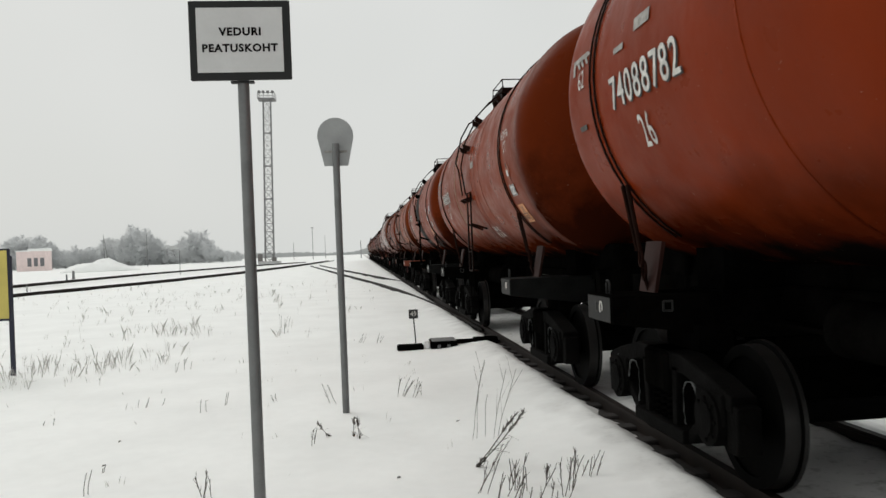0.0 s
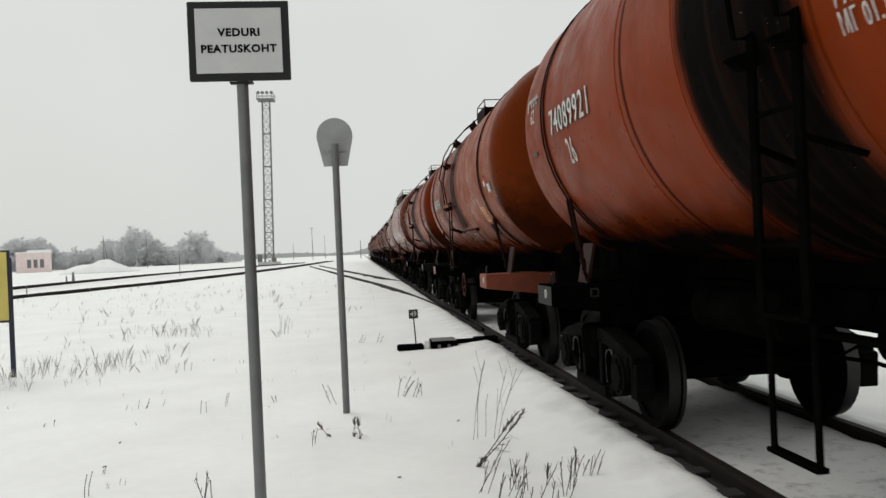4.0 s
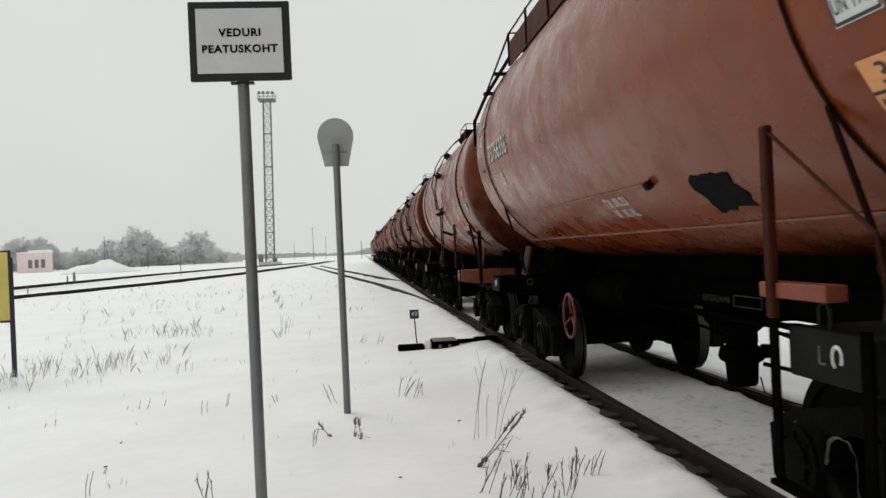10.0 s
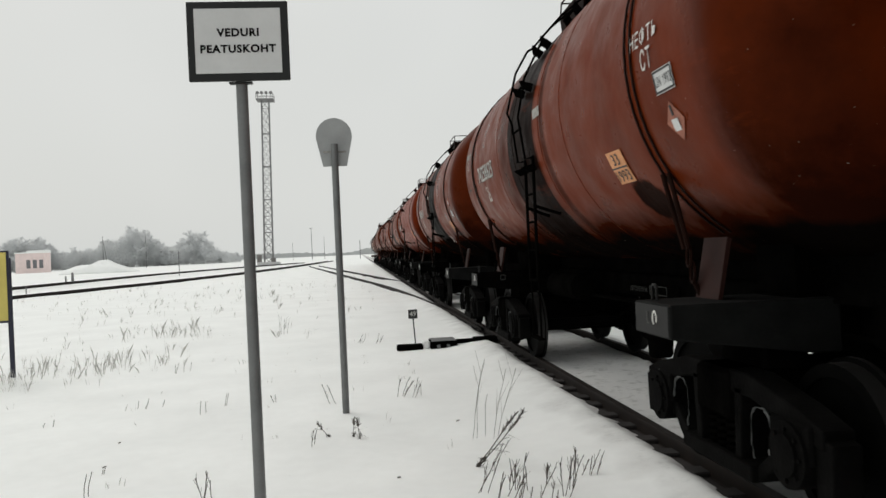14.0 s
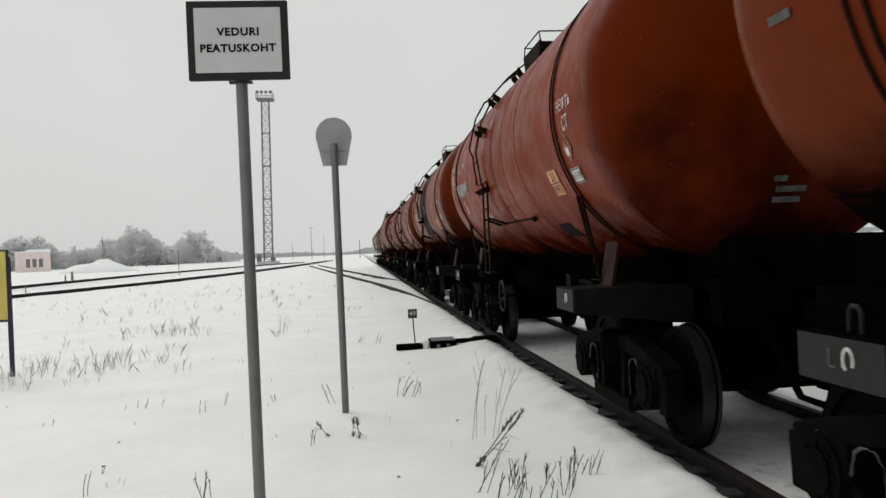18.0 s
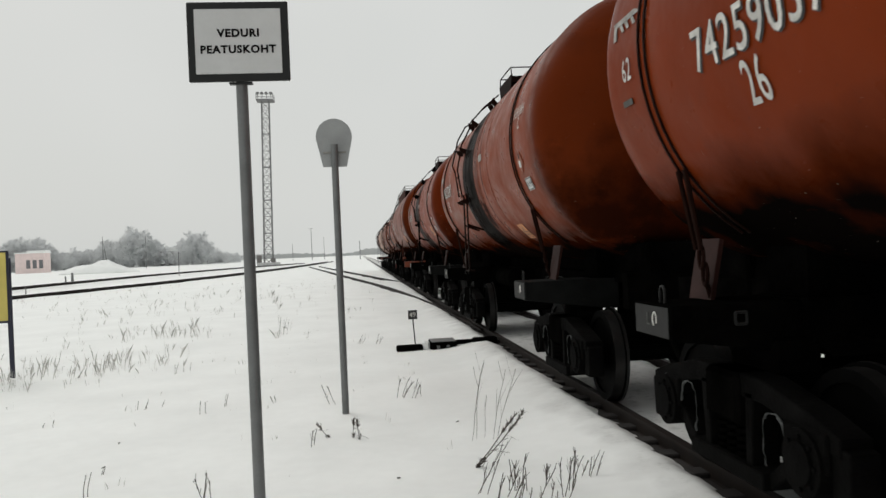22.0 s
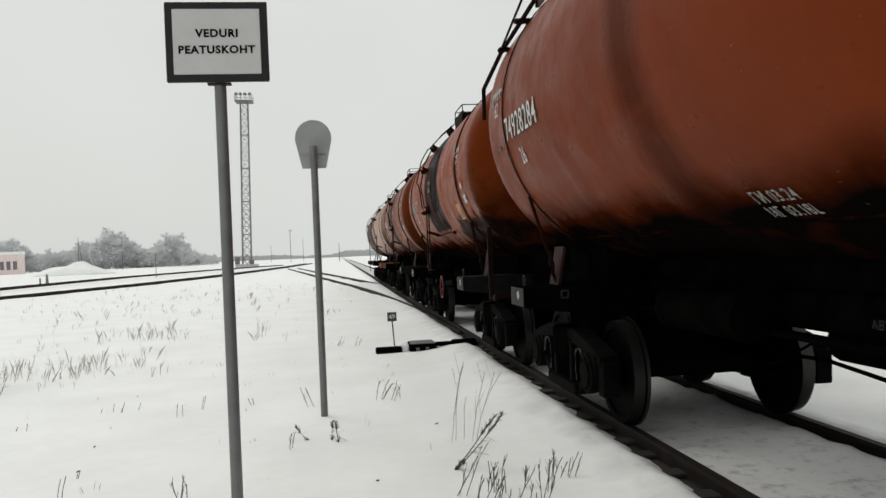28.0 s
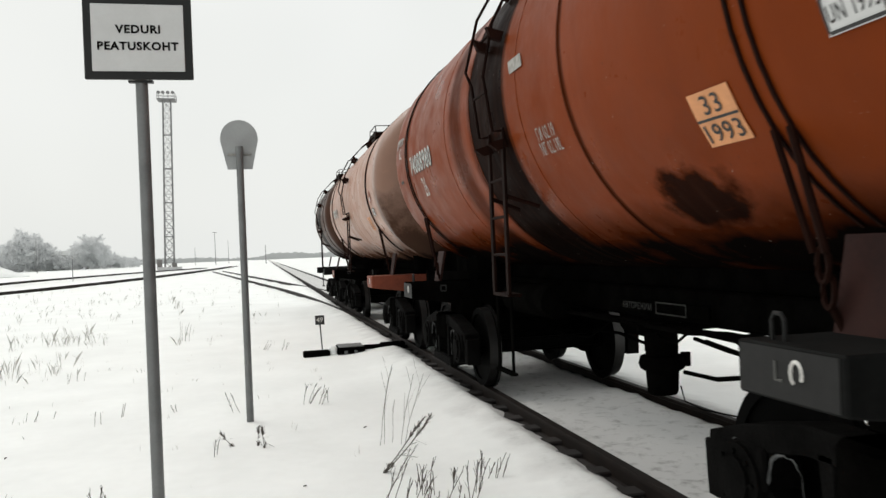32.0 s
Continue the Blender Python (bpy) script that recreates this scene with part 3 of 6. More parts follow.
def side_frame_mesh():
    """Cast side frame in the yz plane: a truss with two windows and jaws over the axle boxes."""
    bm = bmesh.new()
    prism(bm, [(-1.22, 0.56), (-1.22, 0.66), (-0.95, 0.74), (-0.45, 0.84), (0.45, 0.84), (0.95, 0.74), (1.22, 0.66), (1.22, 0.56), (0.95, 0.60), (0.45, 0.70), (-0.45, 0.70), (-0.95, 0.60)], "x", -0.09, 0.09)
    prism(bm, [(-0.50, 0.20), (0.50, 0.20), (0.50, 0.30), (-0.50, 0.30)], "x", -0.12, 0.12)
    for s in (-1, 1):
        prism(bm, [(s * 0.50, 0.20), (s * 0.74, 0.36), (s * 0.74, 0.48), (s * 0.50, 0.30)], "x", -0.08, 0.08)
        prism(bm, [(s * 0.74, 0.36), (s * 0.80, 0.36), (s * 0.80, 0.66), (s * 0.70, 0.66)], "x", -0.08, 0.08)
        prism(bm, [(s * 1.12, 0.30), (s * 1.27, 0.30), (s * 1.29, 0.60), (s * 1.12, 0.64)], "x", -0.08, 0.08)
        prism(bm, [(s * 0.24, 0.28), (s * 0.32, 0.28), (s * 0.36, 0.74), (s * 0.26, 0.74)], "x", -0.09, 0.09)
    bmesh.ops.bevel(bm, geom=bm.edges[:], offset=0.008, segments=1, affect="EDGES")
    return mesh_of("side_frame", bm, M_CAST)


def rime_meshes():
    """Rime on the rims of the side frame's windows and jaws, one mesh a rim, uneven in width."""
    out = []
    rnd = random.Random(23)
    for s in (-1, 1):
        for pts in ([(s * 0.72, 0.50), (s * 0.69, 0.62), (s * 0.62, 0.665), (s * 0.52, 0.66), (s * 0.47, 0.60), (s * 0.46, 0.42), (s * 0.50, 0.31)], [(s * 1.10, 0.62), (s * 0.98, 0.655), (s * 0.84, 0.64), (s * 0.81, 0.55), (s * 0.80, 0.44)]):
            line = []
            for (p, q), (p2, q2) in zip(pts, pts[1:]):
                line += [(-0.088 + rnd.uniform(-0.004, 0.004), p + (p2 - p) * k / 4 + rnd.uniform(-0.006, 0.006), q + (q2 - q) * k / 4 + rnd.uniform(-0.006, 0.006)) for k in range(4)]
            size = 0.006
            widths = []
            for _ in line:
                size = min(0.011, max(0.0012, size + rnd.uniform(-0.004, 0.004)))
                widths.append(size)
            bm = bmesh.new()
            path_rod(bm, line, widths, 5)
            out.append(mesh_of("rime_edge", bm, M_RIME))
    return out


def axle_box_mesh():
    bm = bmesh.new()
    rod(bm, (-0.13, 0, 0), (0.13, 0, 0), 0.185, 16)
    rod(bm, (-0.15, 0, 0), (-0.13, 0, 0), 0.12, 12)
    for k in range(8):
        c, q = 0.14 * math.cos(k * math.pi / 4), 0.14 * math.sin(k * math.pi / 4)
        rod(bm, (-0.145, c, q), (-0.125, c, q), 0.014, 6)
    box(bm, -0.11, 0.11, -0.21, 0.21, -0.02, 0.19, 0.015)
    smooth(bm)
    return mesh_of("axle_box", bm, M_CAST)


def spring_mesh():
    bm = bmesh.new()
    pts = [(0.07 * math.cos(a * 0.6), 0.07 * math.sin(a * 0.6), 0.30 + 0.24 * a / 52) for a in range(53)]
    path_rod(bm, pts, 0.016, 5)
    return mesh_of("spring", bm, M_BLACK)


ME_WHEELS, ME_FRAME, ME_BOX, ME_SPRING, ME_RIME = wheelset_mesh(), side_frame_mesh(), axle_box_mesh(), spring_mesh(), rime_meshes()


def bogie(wagon, y):
    bm = bmesh.new()
    box(bm, -1.15, 1.15, -0.22, 0.22, 0.52, 0.84, 0.03)
    box(bm, -0.28, 0.28, -0.28, 0.28, 0.72, 0.93, 0.03)
    box(bm, -0.95, 0.95, -0.40, 0.40, 0.34, 0.56, 0.03)
    b = part("bogie", bm, M_BLACK, wagon, "grimy black four-wheel bogie", pose(0, y, 0))
    for s in (-1, 1):
        share("side_frame", ME_FRAME, b, pose(s * 1.02, 0, 0))
        for me in ME_RIME:
            share("rime_edge", me, b, pose(s * 1.02, 0, 0, 0, 0, 0 if s < 0 else 180))
        for e in (-0.925, 0.925):
            share("axle_box", ME_BOX, b, pose(s * 1.02, e, 0.478, 0, 0, 0 if s < 0 else 180))
        for e in (-0.13, 0.0, 0.13):
            share("spring", ME_SPRING, b, pose(s * 1.02, e, 0))
    for s in (-1, 1):
        bm = bmesh.new()
        box(bm, -0.9, 0.9, s * 0.42 - 0.04, s * 0.42 + 0.04, 0.32, 0.42, 0.01)
        for k in (-0.79, 0.79):
            box(bm, k - 0.10, k + 0.10, *sorted((s * 0.30, s * 0.47)), 0.26, 0.74, 0.01)
        part("brake_beam", bm, M_BLACK, b)
    for e in (-0.925, 0.925):
        share("wheelset", ME_WHEELS, b, pose(0, e, 0.478), "dark steel wheels on an axle, worn bright treads")
    return b


def tank_mesh(mat, half=5.40, dome=0.66):
    bm = bmesh.new()
    prof = []
    for i in range(1, 13):
        a = i / 12 * math.pi / 2
        prof.append((RAD * math.sin(a), -half + dome * (1 - math.cos(a))))
    prof += [(RAD, k) for k in np.linspace(-half + dome + 0.1, half - dome - 0.1, 9)]
    prof += [(r, -k) for r, k in reversed(prof[:12])]
    lathe(bm, prof, 72)
    smooth(bm, 60)
    return mesh_of("tank", bm, mat)


def ring(bm, y, width, r0, r1, a0=0, a1=360, segs=64):
    """A hoop of flat bar round the tank, with the tank's axis as origin; angles from +x over the top."""
    n = max(2, int(segs * (a1 - a0) / 360))
    full = a1 - a0 >= 360
    cut = []
    for i in range(n if full else n + 1):
        a = radians(a0 + (a1 - a0) * i / n)
        c, s = math.cos(a), math.sin(a)
        cut.append([bm.verts.new((r * c, y + k, r * s)) for r, k in ((r0, -width / 2), (r1, -width / 2), (r1, width / 2), (r0, width / 2))])
    m = len(cut)
    for i in range(m if full else m - 1):
        p, q = cut[i], cut[(i + 1) % m]
        for k in range(4):
            bm.faces.new((p[k], p[(k + 1) % 4], q[(k + 1) % 4], q[k]))
    if not full:
        bm.faces.new(cut[0])
        bm.faces.new(cut[-1][::-1])
    bmesh.ops.recalc_face_normals(bm, faces=bm.faces[:])


def on_tank(y, angle, r):
    """A point on the side that faces the yard: metres along the tank, degrees over the tank's middle height, radius."""
    return (-r * math.cos(radians(angle)), y, AXIS + r * math.sin(radians(angle)))


def wagon_base(name_label, straps=True):
    w = thing("tank_wagon", Matrix.Identity(4), name_label, "tank wagon", "wagons of the train")
    tank = new("tank", tank_mesh(T_RED, 5.40 if straps else 5.50))
    tank.parent, tank.matrix_basis = w, TANK_AT
    for y in (-PIVOT, PIVOT):
        at = (3.92 if straps else 4.05) if y > 0 else (-3.62 if straps else -3.73)
        for k in (-0.055, 0.055) if straps else (0,):
            bm = bmesh.new()
            ring(bm, at + k, 0.020, RAD + 0.004, RAD + 0.016, -56, 236)
            part("tank_strap", bm, M_STRAP, w, "dark steel strap round the tank", TANK_AT)
        for s in (-1, 1):
            bm = bmesh.new()
            a = radians(-33)
            for k in (-0.055, 0.055) if straps else (0,):
                rod(bm, (s * (RAD + 0.015) * math.cos(a), at + k, AXIS + (RAD + 0.015) * math.sin(a)), (s * 1.18, at + (y - at) * 0.3 + k * 0.7, 1.60), 0.018, 6)
            m_ = at + (y - at) * 0.3
            for zc in (1.55, 1.44):
                path_rod(bm, [(s * (1.165 - (1.55 - zc) * 0.2), m_ + 0.035 * math.cos(2 * math.pi * q / 12), zc + 0.075 * math.sin(2 * math.pi * q / 12)) for q in range(13)], 0.014, 5)
            rod(bm, (s * 1.14, m_, 1.39), (s * 1.10, m_ + (y - at) * 0.2, 1.24), 0.018, 6)
            part("strap_tensioner", bm, M_STRAP, w)
            bm = bmesh.new()
            sy = 4.05 if y > 0 else -3.87
            prism(bm, [(s * 1.13, 1.26), (s * 1.10, 1.26), (s * 1.02, 1.66), (s * 1.05, 1.67)], "y", sy - 0.17, sy + 0.17)
            part("saddle", bm, M_SADDLE, w, "faded red tank saddle plate")
            bm = bmesh.new()
            path_rod(bm, [(s * 1.46, y + 0.05, 1.26), (s * 1.46, y + 0.05, 1.35), (s * 1.46, y + 0.07, 1.375), (s * 1.46, y + 0.11, 1.375), (s * 1.46, y + 0.13, 1.35), (s * 1.46, y + 0.13, 1.26)], 0.010)
            part("lifting_loop", bm, M_PLATE, w)
        bm = bmesh.new()
        prism(bm, [(-0.70, 1.05), (-0.70, 1.285), (0.70, 1.285), (0.70, 1.05), (0.55, 0.92), (-0.55, 0.92)], "y", y - 0.30, y + 0.30)
        part("bolster_middle", bm, M_BLACK, w)
        # filler added over the bolster so no light shows below the tank
        bm = bmesh.new()
        arc = [(x, AXIS - math.sqrt((RAD - 0.006) ** 2 - x * x)) for x in np.linspace(-0.66, 0.66, 13)]
        prism(bm, [(0.66, 1.27), (-0.66, 1.27)] + arc, "y", y - 0.24, y + 0.24)
        part("cradle", bm, M_BLACK, w)
        # black blocks added to close the light gap under the tank's end
        bm = bmesh.new()
        prism(bm, [(0.50, 1.23), (-0.50, 1.23)] + [p for p in arc if abs(p[0]) < 0.52], "y", *sorted((math.copysign(4.10, y), math.copysign(4.74, y))))
        box(bm, -0.52, 0.52, *sorted((math.copysign(4.70, y), math.copysign(5.42, y))), 1.23, 1.66, 0.02)
        part("end_rest", bm, M_BLACK, w)
        bm = bmesh.new()
        c = y + (0.07 if y > 0 else -0.07)
        prism(bm, [(1.545, 1.06), (1.545, 1.27), (0.45, 1.27), (0.45, 0.93), (0.62, 0.93)], "y", c - 0.31, c + 0.31)
        part("bolster_outer", bm, M_BLACK, w)
        bm = bmesh.new()
        prism(bm, [(-1.545, 1.06), (-1.545, 1.27), (-0.45, 1.27), (-0.45, 0.93), (-0.62, 0.93)], "y", c - 0.31, c + 0.31)
        bmesh.ops.bevel(bm, geom=bm.edges[:], offset=0.010, segments=1, affect="EDGES")
        beam = part("bolster_beam", bm, M_GREY_BEAM, w, "grey bolster beam with painted mark")
        bm = bmesh.new()
        box(bm, -1.549, -1.543, c - 0.28, c + 0.29, 1.07, 1.258)
        part("end_plate", bm, M_PLATE, beam, "worn light plate on the beam's end")
        bm = bmesh.new()
        path_rod(bm, [(-1.550, c - 0.06 + 0.032 * math.cos(radians(a)), 1.175 + 0.045 * math.sin(radians(a))) for a in range(-60, 211, 30)], 0.008, 5)
        part("painted_mark", bm, M_WHITE, beam)
        bm = bmesh.new()
        path_rod(bm, [(-1.550, c + 0.06, 1.21), (-1.550, c + 0.06, 1.14), (-1.550, c + 0.02, 1.14)], 0.007, 5)
        part("painted_mark", bm, M_DIMWHITE, beam)
        for s in (-1, 1):
            bm = bmesh.new()
            box(bm, *sorted((s * 0.62, s * 0.92)), y - 0.30, y + 0.30, 0.82, 1.04, 0.02)
            part("side_bearer", bm, M_BLACK, w)
        bogie(w, y)
    bm = bmesh.new()
    box(bm, -0.24, 0.24, -5.45, 5.45, 1.03, 1.30, 0.02)
    box(bm, -0.17, 0.17, -5.0, 5.0, 1.29, AXIS - RAD + 0.025, 0.01)
    part("centre_sill", bm, M_BLACK, w)
    for s in (-1, 1):
        bm = bmesh.new()
        prism(bm, [(-0.24, s * 4.1), (0.24, s * 4.1), (0.75, s * 5.30), (0.75, s * 5.45), (-0.75, s * 5.45), (-0.75, s * 5.30)], "z", 1.0, 1.36)
        part("end_beam", bm, M_BLACK, w)
        bm = bmesh.new()
        box(bm, -0.12, 0.12, *sorted((s * 5.40, s * 5.80)), 0.92, 1.18, 0.03)
        box(bm, -0.2, 0.2, *sorted((s * 5.72, s * 6.0)), 0.90, 1.24, 0.06)
        part("coupler", bm, M_BLACK, w)
        bm = bmesh.new()
        path_rod(bm, [(-0.5, s * 5.48, 1.18), (-0.5, s * 5.60, 1.0), (-0.42, s * 5.9, 0.55), (-0.3, s * 5.98, 0.5)], 0.028)
        part("brake_hose", bm, M_BLACK, w)
        for k in (-0.85,):
            bm = bmesh.new()
            y = s * (PIVOT - 0.345) if s > 0 else s * (PIVOT + 0.345)
            for p, q in (((-0.035, -0.035), (0.035, -0.035)), ((0.035, -0.035), (0.035, 0.035)), ((0.035, 0.035), (-0.035, 0.035)), ((-0.035, 0.035), (-0.035, -0.035))):
                rod(bm, (k - 0.3 + p[0], y, 1.19 + p[1]), (k - 0.3 + q[0], y, 1.19 + q[1]), 0.009, 5)
            part("lamp_bracket", bm, M_PLATE, w)
    bm = bmesh.new()
    rod(bm, (-0.60, 0.9, 1.12), (-0.60, 2.2, 1.12), 0.17, 18)
    smooth(bm)
    part("air_reservoir", bm, M_BLACK, w)
    bm = bmesh.new()
    rod(bm, (0.5, 0.8, 0.85), (0.5, 1.5, 0.85), 0.17, 16)
    rod(bm, (0.5, 0.3, 0.85), (0.5, 0.8, 0.85), 0.03, 8)
    smooth(bm)
    part("brake_cylinder", bm, M_BLACK, w)
    for x, z, e in ((0.35, 0.94, 2.6), (-0.30, 1.00, 2.8)):
        bm = bmesh.new()
        rod(bm, (x, -e, z), (x, e, z), 0.022, 7)
        part("brake_rod", bm, M_BLACK, w)
    bm = bmesh.new()
    d = -0.06
    lathe(bm, [(0.14, 0.72), (0.14, 0.68), (0.19, 0.665), (0.205, 0.60), (0.19, 0.56), (0.145, 0.53), (0.135, 0.36), (0.12, 0.33)], 20, "z")
    bmesh.ops.translate(bm, verts=bm.verts[:], vec=(0, d, 0))
    rod(bm, (0, d, 0.71), (0, d, 1.32), 0.145, 16)
    smooth(bm)
    part("drain_valve", bm, M_BLACK, w, "black bottom drain valve")
    for e in (0.23,):
        bm = bmesh.new()
        rod(bm, (e, d, 0.56), (e, d, 0.68), 0.045, 10)
        rod(bm, (e * 0.85, d, 0.60), (e * 1.05, d, 0.60), 0.03, 8)
        part("clamp_lug", bm, M_BLACK, w)
    for pts, r in (
        ([(0.16, d - 0.10, 0.52), (0.26, d - 0.45, 0.50), (0.40, d - 0.80, 0.56), (0.46, d - 1.05, 0.66)], 0.022),
        ([(0.30, d - 0.05, 0.80), (0.34, d - 0.50, 0.74), (0.46, d - 1.05, 0.67)], 0.020),
        ([(0.30, d - 0.10, 0.86), (0.36, d - 0.60, 0.83), (0.50, d - 1.6, 0.78), (0.50, d - 2.6, 0.78)], 0.024),
        ([(0.46, d - 1.00, 0.86), (0.47, d - 1.02, 0.76), (0.45, d - 0.92, 0.70), (0.44, d - 0.86, 0.76), (0.45, d - 0.88, 0.86)], 0.014),
        ([(0.20, d + 0.20, 0.62), (0.28, d + 0.8, 0.66), (0.34, d + 1.6, 0.70), (0.36, d + 2.4, 0.66)], 0.018),
    ):
        bm = bmesh.new()
        path_rod(bm, pts, r)
        part("brake_linkage", bm, M_BLACK, w)
    bm = bmesh.new()
    path_rod(bm, [(0.13, d - 0.08, 0.40), (0.15, d - 0.10, 0.27), (0.22, d - 0.28, 0.22), (0.34, d - 0.60, 0.21), (0.46, d - 0.95, 0.27), (0.52, d - 1.15, 0.40)], 0.007, 5)
    part("chain", bm, M_BLACK, w, "thin slack chain from the valve")
    for pts, r in (
        ([(-0.42, 4.9, 1.02), (-0.42, 1.6, 1.04), (-0.50, 1.2, 1.02), (-0.50, -1.4, 1.02), (-0.42, -1.8, 1.04), (-0.42, -4.9, 1.02)], 0.020),
        ([(0.30, -0.3, 0.80), (0.30, -0.9, 0.74), (0.32, -1.5, 0.78), (0.35, -2.2, 0.86)], 0.014),
        ([(-0.34, -0.5, 1.02), (-0.36, -0.75, 0.90), (-0.36, -1.0, 0.90), (-0.34, -1.2, 1.02)], 0.012),
        ([(0.30, 1.6, 0.84), (0.20, 2.0, 0.62), (0.10, 2.4, 0.60), (0.0, 2.8, 0.66)], 0.012),
    ):
        bm = bmesh.new()
        path_rod(bm, pts, r)
        part("brake_pipe", bm, M_BLACK, w)
    for y in (-2.35, -0.75, 1.75):
        bm = bmesh.new()
        box(bm, -0.56, 0.42, y - 0.02, y + 0.02, 0.96, 1.02, 0.004)
        part("pipe_hanger", bm, M_BLACK, w)
    bm = bmesh.new()
    prism(bm, [(0.36, 0.84), (0.62, 0.60), (0.66, 0.60), (0.66, 0.90)], "y", -0.62, -0.58)
    part("brake_lever", bm, M_BLACK, w)
    bm = bmesh.new()
    box(bm, -0.262, -0.245, -1.3, 0.15, 1.08, 1.18, 0.004)
    pl = part("sill_panel", bm, M_BLACK, w)
    ob = new("lettering", fitted_text("АВТОРЕЖИМ", 0.55, 0.06, M_FAINT))
    ob.parent, ob.matrix_basis = pl, pose(-0.266, -0.15, 1.13, 90, 0, -90)
    bm = bmesh.new()
    for z in (1.085, 1.175):
        box(bm, -0.266, -0.262, -0.98, -0.5, z - 0.006, z + 0.006)
    for y in (-0.98, -0.5):
        box(bm, -0.266, -0.262, y - 0.006, y + 0.006, 1.079, 1.181)
    part("painted_border", bm, M_FAINT, pl)
    return w


def text_mesh(words, size, mat, squeeze=1.0, spacing=1.0, bold=0.014):
    c = bpy.data.curves.new("lettering", "FONT")
    c.body, c.size, c.align_x, c.align_y = words, size, "CENTER", "CENTER"
    c.space_character = spacing
    c.resolution_u = 3
    c.offset = size * bold
    ob = bpy.data.objects.new("lettering", c)
    me = bpy.data.meshes.new_from_object(ob)
    bpy.data.objects.remove(ob)
    for v in me.vertices:
        v.co.x *= squeeze
    me.materials.clear()
    me.materials.append(mat)
    return me


def fitted_text(words, width, height, mat, spacing=1.12, bold=0.02):
    """Lettering scaled to a width and a height, its middle at the origin."""
    me = text_mesh(words, 1.0, mat, 1.0, spacing, bold)
    xs, ys = [v.co.x for v in me.vertices], [v.co.y for v in me.vertices]
    cx, cy = (max(xs) + min(xs)) / 2, (max(ys) + min(ys)) / 2
    kx, ky = width / max(1e-6, max(xs) - min(xs)), height / max(1e-6, max(ys) - min(ys))
    for v in me.vertices:
        v.co.x, v.co.y = (v.co.x - cx) * kx, (v.co.y - cy) * ky
    return me


def tank_text(w, words, y, angle, width, height, mat, lift=0.010, label="white painted lettering", bold=0.006):
    """Lettering laid round the tank's side; it reads towards the wagon's front."""
    me = fitted_text(words, width, height, mat, 1.12, bold)
    for v in me.vertices:
        v.co = Vector(on_tank(y - v.co.x, angle + math.degrees(v.co.y / RAD), RAD + lift))
    ob = new("lettering", me)
    ob.parent = w
    ob["label"] = label
    return ob


def tank_patch(name, w, y0, y1, a0, a1, mat, lift=0.006, slant=0.0, label="", parent=None):
    """A thin curved plate or painted field on the tank's side."""
    n = max(2, int(abs(a1 - a0) / 4))
    verts, faces = [], []
    for r in (RAD + lift, RAD + lift + 0.003):
        for i in range(n + 1):
            a = a0 + (a1 - a0) * i / n
            sh = slant * (i / n - 0.5)
            verts += [on_tank(y0 + sh, a, r), on_tank(y1 + sh, a, r)]
    m = 2 * (n + 1)
    for i in range(n):
        k = 2 * i
        faces += [(m + k, m + k + 1, m + k + 3, m + k + 2), (k, k + 2, k + 3, k + 1), (k, m + k, m + k + 2, k + 2), (k + 1, k + 3, m + k + 3, m + k + 1)]
    faces += [(0, 1, m + 1, m), (m - 2, 2 * m - 2, 2 * m - 1, m - 1)]
    me = bpy.data.meshes.new(name)
    me.from_pydata(verts, [], faces)
    me.materials.append(mat)
    me.update()
    b = bmesh.new()
    b.from_mesh(me)
    bmesh.ops.recalc_face_normals(b, faces=b.faces[:])
    b.to_mesh(me)
    b.free()
    ob = new(name, me)
    ob.parent = parent or w
    if label:
        ob["label"] = label
    return ob


def on_dome(x, z, lift):
    """A point on the tank's front dome."""
    rho = min(0.999, math.hypot(x, z - AXIS) / RAD)
    return Vector((x, -5.40 + 0.66 * (1 - math.sqrt(1 - rho * rho)) - lift, z))


def overpaint(w, y, angle, long, high, lean, seed, label):
    """A brushed field of dark paint with a ragged, worn outline."""
    rnd = random.Random(seed)
    n, out = 36, []
    for i in range(n):
        a = 2 * math.pi * i / n
        c, q = math.cos(a), math.sin(a)
        k = 0.5 / max(abs(c), abs(q)) * (0.86 + 0.22 * noise.fractal(Vector((c * 1.3 + seed, q * 1.3, 0)), 1.0, 2.0, 4)) * rnd.uniform(0.88, 1.06)
        out.append((y + c * k * long + lean * q * k, angle + q * k * high))
    verts = [on_tank(y, angle, RAD + 0.007)] + [on_tank(p, q, RAD + 0.007) for p, q in out] + [on_tank(p, q, RAD - 0.004) for p, q in out]
    faces = [(0, 1 + (i + 1) % n, 1 + i) for i in range(n)] + [(1 + i, 1 + (i + 1) % n, 1 + n + (i + 1) % n, 1 + n + i) for i in range(n)]
    me = bpy.data.meshes.new("overpainted_field")
    me.from_pydata(verts, [], faces)
    me.materials.append(M_DARKPATCH)
    ob = new("overpainted_field", me)
    ob.parent = w
    ob["label"] = label


def hazard_placard(w, y, angle):
    """Orange plate in two fields, with black rule and border."""
    p = tank_patch("hazard_placard", w, y - 0.17, y + 0.17, angle - 5.3, angle + 5.3, M_PLAQUE, 0.006, 0, "orange hazard placard with black figures")
    tank_patch("rule", w, y - 0.165, y + 0.165, angle - 0.25, angle + 0.25, M_INK, 0.010, 0, "", p)
    for words, a, wd in (("33", angle + 2.7, 0.15), ("1993", angle - 2.7, 0.29)):
        ob = tank_text(w, words, y, a, wd, 0.095, M_INK, 0.013, "black figures")
        ob.parent = p


